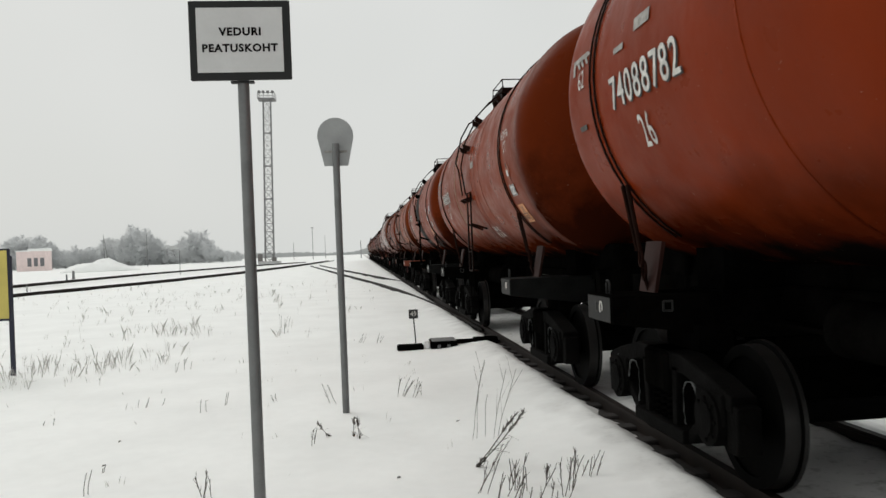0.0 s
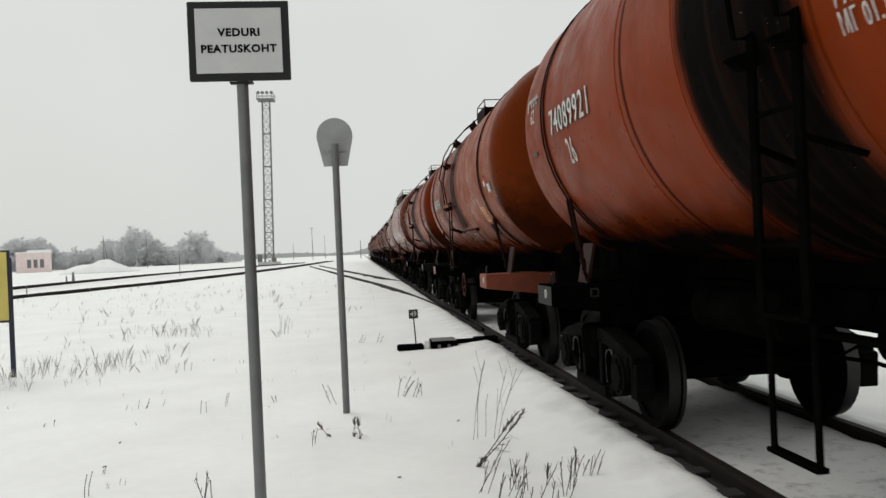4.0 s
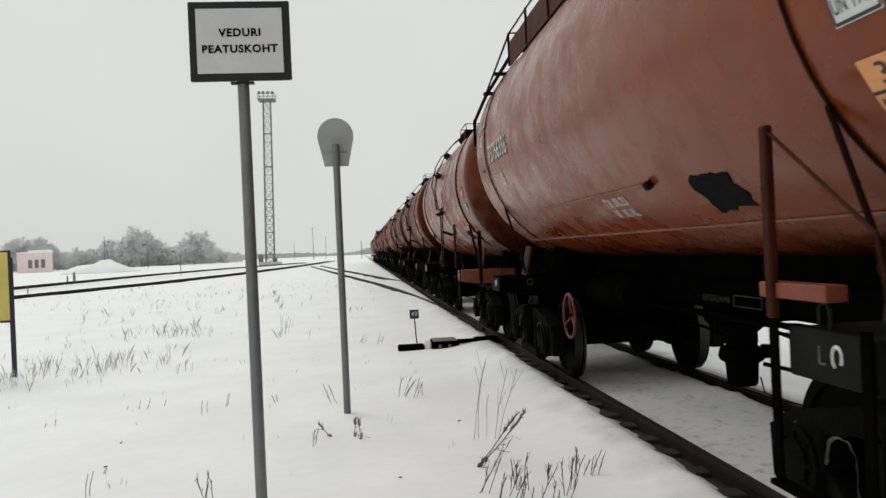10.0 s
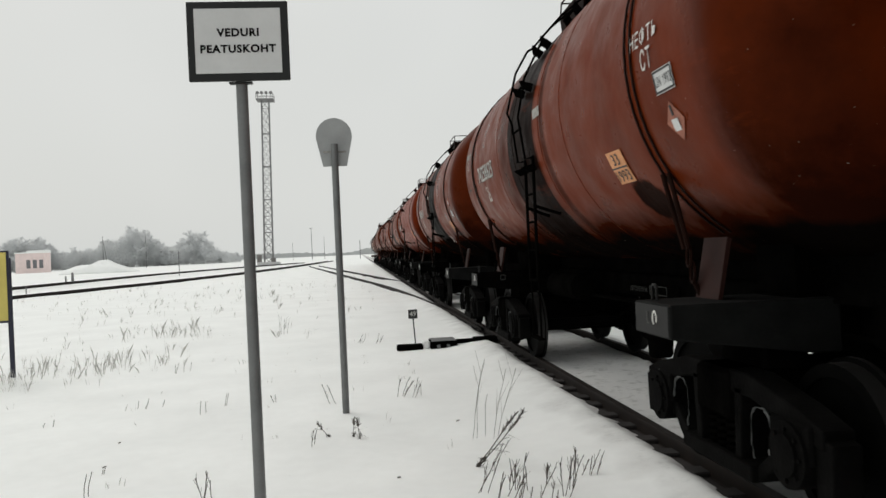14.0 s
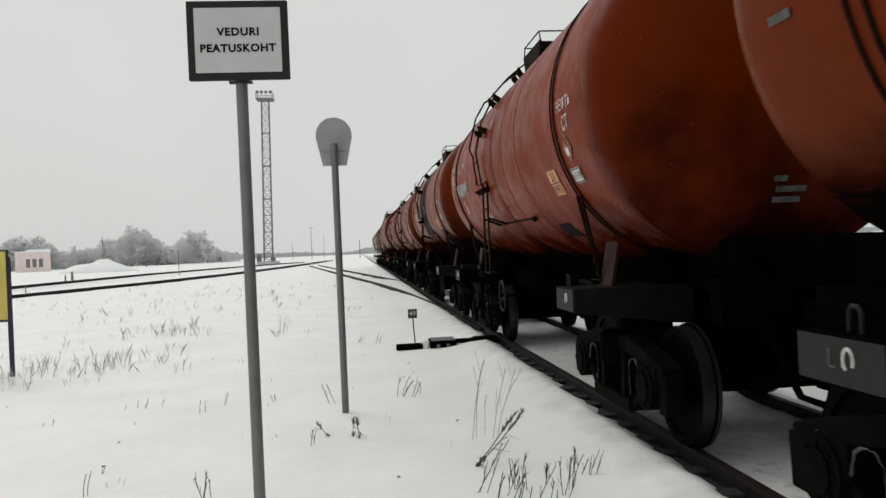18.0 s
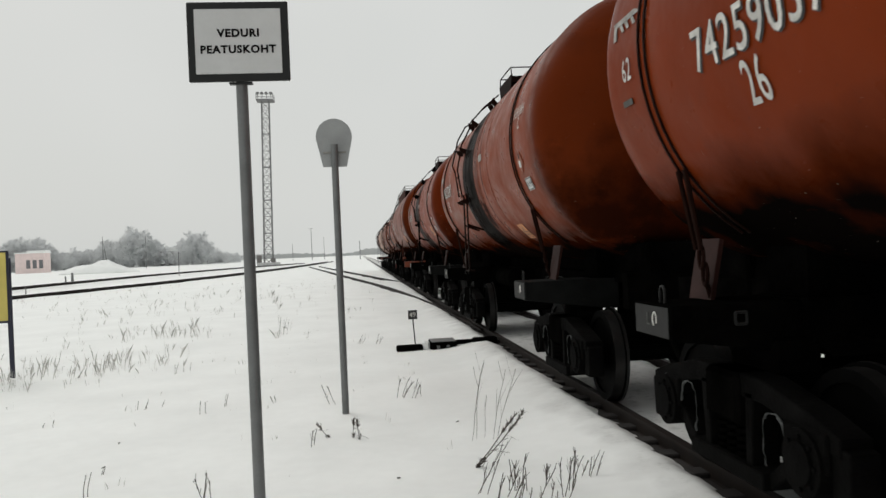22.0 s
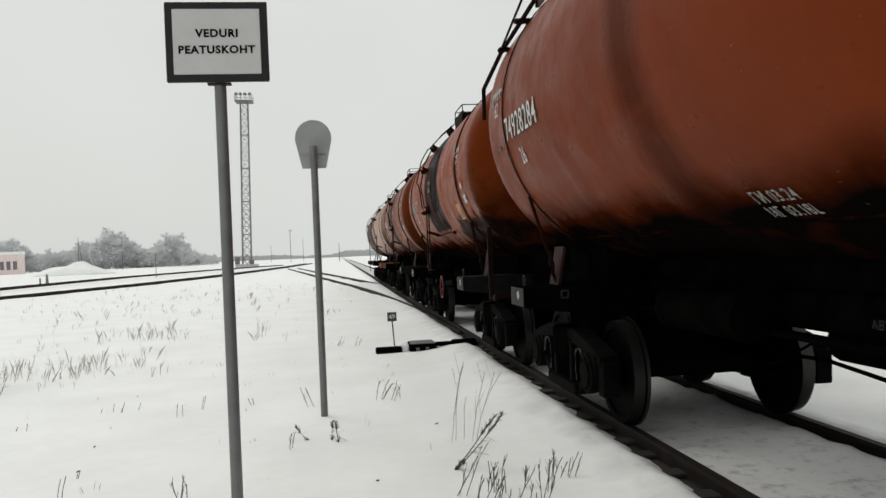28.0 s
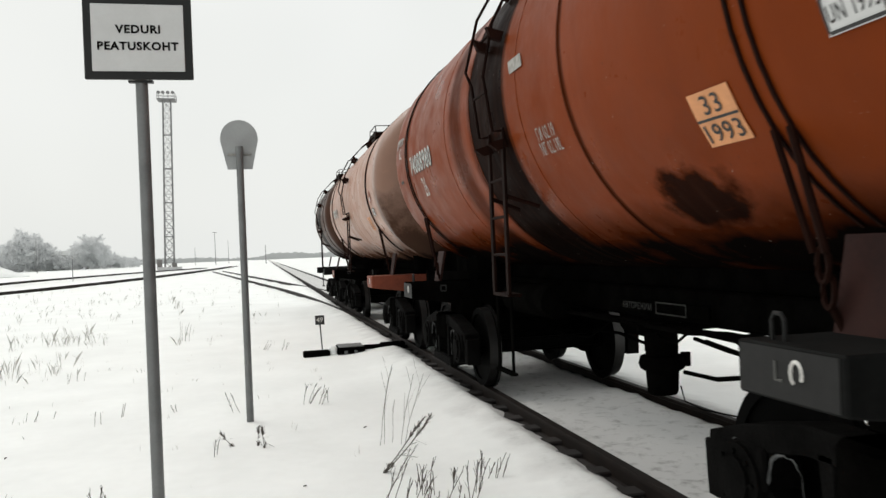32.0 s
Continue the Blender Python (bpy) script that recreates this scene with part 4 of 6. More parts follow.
def un_plate(w, y, angle, wide=0.29):
    p = tank_patch("un_plate", w, y - wide / 2, y + wide / 2, angle - 2.9, angle + 2.9, M_SIGN, 0.006, 0, "white plate with black rules")
    for a in (angle - 2.45, angle + 2.45):
        tank_patch("rule", w, y - wide / 2 + 0.01, y + wide / 2 - 0.01, a - 0.25, a + 0.25, M_INK, 0.010, 0, "", p)
    for k in (-1, 1):
        tank_patch("rule", w, y + k * (wide / 2 - 0.008) - 0.005, y + k * (wide / 2 - 0.008) + 0.005, angle - 2.4, angle + 2.4, M_INK, 0.010, 0, "", p)
    ob = tank_text(w, "UN 1993", y, angle, wide * 0.84, 0.066, M_INK, 0.011, "black lettering")
    ob.parent = p


def diamond(w, y, angle, mat):
    """Flame label: a square on its corner, with a white field in the middle."""
    me = bpy.data.meshes.new("flame_label")
    verts, faces = [], []
    for r in (RAD + 0.006, RAD + 0.009):
        verts += [on_tank(y + dy, angle + da, r) for dy, da in ((0, 5.0), (-0.13, 0), (0, -5.0), (0.13, 0))]
    faces = [(4, 5, 6, 7), (0, 3, 2, 1)] + [(i, (i + 1) % 4, 4 + (i + 1) % 4, 4 + i) for i in range(4)]
    me.from_pydata(verts, [], faces)
    me.materials.append(mat)
    ob = new("flame_label", me)
    ob.parent = w
    ob["label"] = "orange-red flame label set on its corner"
    tank_patch("white_field", w, y - 0.045, y + 0.045, angle - 2.4, angle + 0.6, M_SIGN, 0.011, 0, "", ob)
    tank_patch("flame", w, y - 0.012, y + 0.012, angle + 1.4, angle + 4.0, M_INK, 0.011, 0, "", ob)


def ladder(w, y, s=-1, foot=0.66, top=72):
    """Side ladder: flat stringers up to the tank's flank, then thin handrails with step blocks over its curve."""
    x, r = s * 1.47, RAD + 0.09
    flank = AXIS - 0.30
    bm = bmesh.new()
    box(bm, *sorted((x + s * 0.02, x - s * 0.10)), y - 0.24, y + 0.20, 1.275, 1.30, 0.006)
    lad = part("ladder", bm, M_LADDER, w, "dark ladder up the side of the tank")
    for e in (-0.2, 0.2):
        bm = bmesh.new()
        box(bm, x - 0.012, x + 0.012, y + e - 0.032, y + e + 0.032, 1.30, flank, 0.004)
        part("stringer", bm, M_LADDER, lad)
        bm = bmesh.new()
        # one bar over the curve, its lower stretch standing off as a grip
        bar = [(-12, 0.0), (4, 0.02), (8, 0.08), (24, 0.09), (34, 0.08), (37, 0.03)] if e > 0 else [(-12, 0.0), (4, 0.03), (20, 0.03), (37, 0.03)]
        pts = [(x, y + e, flank - 0.02)] + [(s * (r + o) * math.cos(radians(a)), y + e, AXIS + (r + o) * math.sin(radians(a))) for a, o in bar]
        path_rod(bm, pts, 0.014)
        part("handrail", bm, M_LADDER, lad)
        bm = bmesh.new()
        path_rod(bm, [(s * (r + o) * math.cos(radians(a)), y + e * 1.1, AXIS + (r + o) * math.sin(radians(a))) for a, o in ((36, 0.05), (48, 0.04), (60, 0.05))], 0.013)
        part("upper_rail", bm, M_LADDER, lad)
        for a in (-16, 17, 36, 55):
            bm = bmesh.new()
            prism(bm, [(s * 0.07, 0.03), (s * -0.08, 0.035), (s * -0.08, -0.045), (s * 0.01, -0.045)], "y", -0.03, 0.03)
            part("step_block", bm, M_STRAP, lad, "", Matrix.Translation((s * r * math.cos(radians(a)), y + e, AXIS + r * math.sin(radians(a)))) @ pose(0, 0, 0, 0, a if s < 0 else -a, 0))
    bm = bmesh.new()
    rod(bm, (0, -0.2, 0), (0, 0.2, 0), 0.013, 6)
    me = mesh_of("rung", bm, M_LADDER)
    bm = bmesh.new()
    for e in (-0.24, 0.14):
        box(bm, x - 0.008, x + 0.008, y + e - 0.022, y + e + 0.022, foot, 1.28, 0.003)
    box(bm, x - 0.03, x + 0.03, y - 0.262, y + 0.162, foot - 0.02, foot + 0.004, 0.003)
    part("lower_step", bm, M_BLACK, lad)
    z = 1.62
    while z < flank - 0.1:
        share("rung", me, lad, pose(x, y, z))
        z += 0.31
    for a in (0, 18, 36, 54):
        share("rung", me, lad, pose(s * r * math.cos(radians(a)), y, AXIS + r * math.sin(radians(a))))
    for e in (-0.2, 0.2):
        bm = bmesh.new()
        rod(bm, (x, y + e, flank - 0.55), (s * 1.20, y + e * 1.3, AXIS - 0.95), 0.018, 6)
        part("stay", bm, M_STRAP, lad)


def hatch(w):
    top = AXIS + RAD
    bm = bmesh.new()
    rod(bm, (0, 0, top - 0.1), (0, 0, top + 0.14), 0.36, 24)
    rod(bm, (0, 0, top + 0.14), (0, 0, top + 0.20), 0.38, 24, 0.2)
    smooth(bm)
    part("hatch", bm, M_LADDER, w)


def top_gear(w, at):
    """Hatch and the small platform beside it, with a thin railing."""
    hatch(w)
    low, wide, reach = AXIS + RAD - 0.03, 0.80, 0.55
    bm = bmesh.new()
    for y in (-reach + 0.04, 0.0, reach - 0.04):
        box(bm, -wide, wide, at + y - 0.03, at + y + 0.03, low - 0.06, low)
    wk = part("platform", bm, M_LADDER, w)
    bm = bmesh.new()
    box(bm, -0.035, 0.035, at - reach, at + reach, low, low + 0.035)
    me = mesh_of("plank", bm, M_LADDER)
    for k in (0.44, 0.52, 0.60, 0.68, 0.76):
        for s in (-1, 1):
            share("plank", me, wk, pose(s * k, 0, 0))
    for s in (-1, 1):
        bm = bmesh.new()
        prism(bm, [(at - reach, low + 0.06), (at + reach, low + 0.06), (at + reach * 0.8, low - 0.22), (at - reach * 0.8, low - 0.22)], "x", s * wide - 0.012, s * wide + 0.012)
        part("side_plate", bm, M_LADDER, wk)
        bm = bmesh.new()
        path_rod(bm, [(s * wide, at - reach, low), (s * wide, at - reach * 0.86, low + 0.19), (s * wide, at + reach * 0.86, low + 0.19), (s * wide, at + reach, low)], 0.010)
        part("platform_railing", bm, M_LADDER, wk)
    for y in (-reach, reach):
        bm = bmesh.new()
        path_rod(bm, [(-wide, at + y * 0.86, low + 0.19), (wide, at + y * 0.86, low + 0.19)], 0.010)
        part("platform_railing", bm, M_LADDER, wk)


def long_walkway(w):
    """Hatch and a long walkway on each side of the top: side board, planks, railing on posts."""
    hatch(w)
    y0, y1, wide = -1.95, 3.75, 1.25
    bm = bmesh.new()
    for y in np.linspace(y0 + 0.1, y1 - 0.1, 6):
        box(bm, -wide, wide, y - 0.03, y + 0.03, 4.30, 4.36)
    wk = part("walkway", bm, M_LADDER, w)
    bm = bmesh.new()
    box(bm, -0.05, 0.05, y0, y1, 4.36, 4.395, 0.004)
    me = mesh_of("plank", bm, M_LADDER)
    for k in (0.72, 0.84, 0.96, 1.08, 1.18):
        for s in (-1, 1):
            share("plank", me, wk, pose(s * k, 0, 0))
    bm = bmesh.new()
    rod(bm, (0, 0, 4.14), (0, 0, 4.585), 0.017, 6)
    post = mesh_of("post", bm, M_LADDER)
    for s in (-1, 1):
        bm = bmesh.new()
        box(bm, s * wide - 0.008, s * wide + 0.008, y0 + 0.02, y1 - 0.02, 4.13, 4.455, 0.003)
        part("side_board", bm, M_WALKBOARD, wk, "brown-red side board under the railing")
        rail = bmesh.new()
        path_rod(rail, [(s * wide, y0, 4.585), (s * wide, y1, 4.585)], 0.012)
        part("railing", rail, M_LADDER, wk)
        for y in np.linspace(y0, y1, 6):
            share("post", post, wk, pose(s * (wide + 0.012), y, 0))
    for y in (y0, y1):
        for z in (4.46, 4.585):
            bm = bmesh.new()
            path_rod(bm, [(-wide, y, z), (wide, y, z)], 0.012)
            part("cross_rail", bm, M_LADDER, wk)


def belly_casing(w, start, end, angle, mat):
    """Edge pipe of the heating jacket low on the flank, with its end block."""
    bm = bmesh.new()
    rod(bm, on_tank(start, angle, RAD + 0.004), on_tank(end, angle, RAD + 0.004), 0.015, 6)
    c = part("jacket_pipe", bm, mat, w)
    bm = bmesh.new()
    box(bm, -0.035, 0.02, -0.04, 0.04, -0.032, 0.032, 0.010)
    part("pipe_end", bm, M_STRAP, c, "", Matrix.Translation(on_tank(end, angle, RAD + 0.02)) @ pose(0, 0, 0, 0, angle, 0))


def hand_wheel(w, y, mat):
    """Brake hand wheel beside the bogie, facing the yard."""
    x, z, r = -1.10, 0.87, 0.245
    bm = bmesh.new()
    n = 24
    path_rod(bm, [(x, y + r * math.cos(2 * math.pi * i / n), z + r * math.sin(2 * math.pi * i / n)) for i in range(n + 1)], 0.015)
    for a in (90, 210, 330):
        rod(bm, (x + 0.03, y, z), (x, y + r * math.cos(radians(a)), z + r * math.sin(radians(a))), 0.012, 6)
    hw = part("hand_wheel", bm, mat, w, "brake hand wheel with three spokes")
    bm = bmesh.new()
    rod(bm, (x - 0.02, y, z), (-0.30, y, z), 0.02, 8)
    part("spindle", bm, M_BLACK, hw, "black steel spindle")


def corner_step(w, y, half, ledge):
    """Stirrup at a bolster end, with a grab post and its rail."""
    x = -1.57
    bm = bmesh.new()
    box(bm, x - 0.035, x + 0.035, y - half - 0.03, y + half + 0.03, 0.555, 0.58, 0.004)
    st = part("stirrup", bm, M_BLACK, w)
    for e in (-half, half):
        bm = bmesh.new()
        box(bm, x - 0.01, x + 0.01, y + e - 0.03, y + e + 0.03, 0.58, 1.30, 0.004)
        part("bar", bm, M_BLACK, st)
    bm = bmesh.new()
    box(bm, x - 0.02, x + 0.02, y + half - 0.03, y + half + 0.03, 1.30, 2.16, 0.008)
    rail = [(x, y + half - 0.02, 2.13), (x, y - half - 0.08, 1.66), (x + 0.05, y - half - 0.11, 1.27)]
    if ledge:
        b2 = bmesh.new()
        box(b2, x, x + 0.10, y - half + 0.25, y + half + 0.12, 1.39, 1.46, 0.006)
        part("step_ledge", b2, M_ORANGE, w, "faded red ledge over the step")
    part("corner_post", bm, M_ENDPOST, w, "dark red corner grab post")
    bm = bmesh.new()
    path_rod(bm, rail, 0.009)
    part("grab_rail", bm, M_ENDPOST, w)


def build_old(ladder_y=-0.1):
    shell("old")
    w = wagon_base("red-brown railway tank wagon with weathered paint")
    for y in (-1.70, -0.8, 0.6, 1.65):
        bm = bmesh.new()
        ring(bm, y, 0.020, RAD - 0.01, RAD + 0.004)
        part("weld_seam", bm, T_RED, w, "", TANK_AT)
    ladder(w, ladder_y)
    ladder(w, 0.1, 1)
    top_gear(w, 0.15)
    return w


def build_smooth():
    shell("smooth")
    w = wagon_base("smooth brown railway tank wagon with long top walkway", False)
    for s in (-1, 1):
        bm = bmesh.new()
        rod(bm, (s * 0.874, -4.6, -1.346), (s * 0.874, 4.6, -1.346), 0.012, 6)
        part("shell_seam", bm, M_SADDLE, w, "", TANK_AT)
        bm = bmesh.new()
        path_rod(bm, [(s * 1.25, 3.75, 4.58), (s * 1.42, 4.86, 3.98)], 0.014)
        part("stair_rail", bm, M_LADDER, w)
        bm = bmesh.new()
        path_rod(bm, [(s * 1.25, 3.80, 4.26), (s * 1.42, 4.86, 3.95), (s * 1.50, 5.60, 3.68), (s * 1.50, 5.64, 3.30)], 0.026)
        for k in (0.25, 0.62):
            box(bm, s * (1.25 + 0.2 * k) - 0.10, s * (1.25 + 0.2 * k) + 0.10, 3.80 + 1.5 * k - 0.06, 3.80 + 1.5 * k + 0.06, 4.22 - 0.45 * k, 4.25 - 0.45 * k)
        part("stair_stringer", bm, M_LADDER, w)
        bm = bmesh.new()
        box(bm, *sorted((s * 1.47, s * 1.53)), 5.61, 5.66, 1.05, 1.95, 0.008)
        box(bm, *sorted((s * 0.70, s * 1.49)), 5.41, 5.44, 1.06, 1.12, 0.004)
        box(bm, *sorted((s * 1.45, s * 1.50)), 5.43, 5.63, 1.05, 1.10, 0.004)
        part("end_ladder_post", bm, M_LADDER, w)
    long_walkway(w)
    corner_step(w, -3.92, 0.33, True)
    return w


def build_plain():
    w = build_old(-0.1)
    w["label"] = "clean brown railway tank wagon with corner steps"
    corner_step(w, -3.91, 0.32, False)
    return w


def build_short():
    """The last, shorter wagon."""
    shell("short")
    w = thing("tank_wagon", Matrix.Identity(4), "short dark railway tank wagon at the train's end", "tank wagon", "wagons of the train")
    tank = new("tank", tank_mesh(T_RED, 3.05))
    tank.parent, tank.matrix_basis = w, TANK_AT
    bm = bmesh.new()
    box(bm, -0.24, 0.24, -3.1, 3.1, 0.93, 1.475, 0.02)
    part("centre_sill", bm, M_BLACK, w)
    for y in (-1.70, 1.70):
        bm = bmesh.new()
        ring(bm, y, 0.04, RAD + 0.004, RAD + 0.016, -56, 236)
        part("tank_strap", bm, M_STRAP, w, "dark steel strap round the tank", TANK_AT)
        bm = bmesh.new()
        box(bm, -1.545, 1.545, y - 0.28, y + 0.28, 1.06, 1.27, 0.012)
        part("bolster", bm, M_GREY_BEAM, w)
        for s in (-1, 1):
            bm = bmesh.new()
            prism(bm, [(s * 1.13, 1.26), (s * 1.10, 1.26), (s * 1.01, 1.63), (s * 1.04, 1.64)], "y", y - 0.13, y + 0.13)
            part("saddle", bm, M_SADDLE, w, "faded red tank saddle plate")
        bogie(w, y)
    for s in (-1, 1):
        bm = bmesh.new()
        box(bm, -0.9, 0.9, *sorted((s * 2.95, s * 3.1)), 1.0, 1.24, 0.01)
        part("end_beam", bm, M_BLACK, w)
        bm = bmesh.new()
        box(bm, -0.12, 0.12, *sorted((s * 3.05, s * 3.35)), 0.92, 1.18, 0.03)
        part("coupler", bm, M_BLACK, w)
    ladder(w, -0.1)
    ladder(w, 0.1, 1)
    top_gear(w, 0.15)
    return w


KINDS = {"old": build_old(), "smooth": build_smooth(), "plain": build_plain(), "short": build_short()}

# kind, number, inspection words, beam paint, hand wheel
TRAIN = [
    ("old", "74088782", ("", ""), M_GREY_BEAM, 0),
    ("old", "74088956", ("ГИ 04.22", "МГ 07.19L"), M_GREY_BEAM, 0),
    ("old", "74089921", ("ГИ 01.24", "МГ 01.18L"), M_GREY_BEAM, 0),
    ("old", "74089676", ("ГИ 03.24", "МГ 03.18L"), M_ORANGE, 1),
    ("old", "74262031", ("ГИ 07.2013", "МГ 07.2017L"), M_GREY_BEAM, 0),
    ("smooth", "73756336", ("ГИ 08.23", "МГ 08.18L"), M_GREY_BEAM, 1),
    ("plain", "74259953", ("ГИ 07-2023", "МГ 07-2019L"), M_ORANGE, 0),
    ("old", "74258625", ("ГИ 06.21", "МГ 06.18L"), M_GREY_BEAM, 0),
    ("old", "74260134", ("ГИ 05.22", "МГ 05.19L"), M_GREY_BEAM, 0),
    ("old", "74088949", ("ГИ 03.24", "МГ 03.15L"), M_GREY_BEAM, 1),
    ("old", "74259037", ("ГИ 06.17", "МГ 06.19L"), M_GREY_BEAM, 0),
    ("old", "74257247", ("ГИ 11.09", "МГ 11.17"), M_GREY_BEAM, 0),
    ("old", "74262270", ("ГИ 03.19", "МГ 03.18L"), M_GREY_BEAM, 0),
    ("smooth", "74928284", ("ГИ 03.24", "МГ 03.18L"), M_ORANGE, 0),
    ("old", "74133117", ("ГИ 06.24", "МГ 06.18L"), M_GREY_BEAM, 1),
    ("old", "74088980", ("ГИ 02.19", "МГ 02.18L"), M_GREY_BEAM, 0),
    ("old", "74089412", ("", ""), M_ORANGE, 0),
    ("short", "", ("", ""), M_GREY_BEAM, 0),
]
# inspection words: along the tank, degrees of the upper line, its width, step to the lower line, its width
WORDS_AT = {
    1: (-1.19, -40.1, 0.51, -5.0, 0.60), 2: (-1.16, -13.0, 0.36, -4.4, 0.39), 3: (-0.59, -42.4, 0.39, -4.4, 0.46), 4: (0.12, -5.8, 0.47, -5.2, 0.50),
    5: (-0.28, -42.5, 0.54, -4.9, 0.54), 6: (-1.38, -40.3, 0.75, -5.0, 0.80), 8: (-1.55, -40.9, 0.50, -5.0, 0.55), 9: (1.45, -31.3, 0.36, -4.2, 0.40), 10: (-0.27, -3.8, 0.38, -4.6, 0.41),
    11: (1.52, -8.0, 0.35, -5.0, 0.34), 12: (-1.18, -15.6, 0.42, -4.6, 0.44), 13: (-0.24, -48.5, 0.42, -4.7, 0.46), 14: (0.08, 4.6, 0.39, -5.1, 0.41), 15: (-1.23, -18.2, 0.34, -4.2, 0.40),
}
LADDER_AT = {0: -0.10, 1: -0.31, 2: -0.50, 3: 0.64, 4: 0.74, 6: -0.27, 7: -0.19, 8: -0.27, 9: 0.78, 10: 0.88, 11: 0.95, 12: 0.12, 14: 0.76, 15: -0.14, 16: 0.1, 17: -0.1}
# along the tank and degrees: the number, and the 26 below it
NUMBER_AT = {
    0: (3.00, -6.9, 3.12, -20.0), 1: (3.09, -7.4, 3.15, -20.0), 2: (3.00, -4.0, 3.10, -16.5), 3: (3.13, -8.0, 3.16, -20.0), 4: (3.29, -5.6, 3.35, -18.8), 5: (3.17, -6.0, 3.23, -19.7),
    6: (3.34, 6.1, 3.36, -8.9), 7: (2.75, -6.3, 2.85, -18.5), 8: (2.90, -7.7, 2.94, -19.7), 9: (3.25, -9.0, 3.30, -21.0), 10: (2.67, -9.2, 2.75, -19.8), 11: (3.41, -2.8, 3.50, -14.5),
    12: (3.38, -3.4, 3.45, -15.0), 13: (3.35, -6.7, 3.52, -18.2), 14: (3.21, -7.4, 3.11, -18.0),
}
# along the tank and degrees: hazard placard, white plate, flame label
PLATES_AT = {
    1: (-3.98, -34.4, -4.01, -21.4, -4.02, -11.7), 2: (-3.23, -32.1, -3.38, -14.5, -3.43, -4.8), 3: (-3.09, -29.2, -4.33, -14.9, -4.05, -11.0), 4: (-2.86, -25.7, -4.30, -19.6, -4.08, -11.1),
    5: (-4.19, -33.6, -4.16, -20.1, -4.20, -10.8), 6: (-2.76, -28.4, -4.34, -19.6, -4.33, -8.9), 7: (-2.86, -27.7, -4.17, -11.1, -4.16, -21.3), 8: (-3.24, -31.2, -4.21, -20.5, -4.15, -10.0),
    9: (-3.08, -25.7, -3.91, -25.7, -3.93, -15.8), 10: (-2.86, -25.5, -4.09, -19.9, -4.02, -4.4), 11: (-2.21, -45.1, -4.12, -21.6, -3.99, -11.0), 12: (-2.96, -28.8, -4.13, -26.5, -4.15, -15.3),
    13: (-2.36, -32.3, -4.10, -25.1, -4.10, -14.6), 14: (-3.16, -25.1, -4.07, -18.7, -4.03, -9.8), 15: (-3.24, -28.3, -4.23, -19.6, -4.23, -8.4),
}
# cargo stencils: words, place, degrees; class letters, place, degrees
CARGO_AT = {
    1: ("НЕФТЬ", -4.03, 6.2, "СТ", -4.05, 0.2), 7: ("НЕФТЬ", -3.92, 1.7, "СТ", -3.95, -4.1), 9: ("НЕФТЬ", -4.04, -0.3, "СТ", -4.04, -6.9), 11: ("БЕНЗИН", -4.05, 11.2, "С", -4.09, 5.8),
    12: ("НЕФТЬ", -3.85, 8.3, "СТ", -3.87, 2.3), 14: ("НЕФТЬ", -3.75, 11.5, "СТ", -3.78, 5.7), 15: ("НЕФТЬ", -4.14, 5.6, "СТ", -4.22, -0.9),
}
# dark overpainted fields: middle along the tank, degrees, length, degrees high, lean
FIELDS_AT = {2: (-2.42, -41.8, 0.55, 9.0, 0.1), 3: (-3.0, -40.9, 0.60, 10.0, -0.15), 5: (-2.17, -45.6, 0.62, 14.0, -0.10), 6: (-2.77, -42.2, 0.66, 10.0, 0.3), 9: (-2.25, -48.6, 0.60, 10.0, 0.05), 10: (-2.62, -45.0, 0.60, 11.0, 0.05), 12: (-2.54, -47.0, 0.60, 12.0, -0.25), 13: (-1.95, -40.5, 0.60, 12.0, 0.06)}
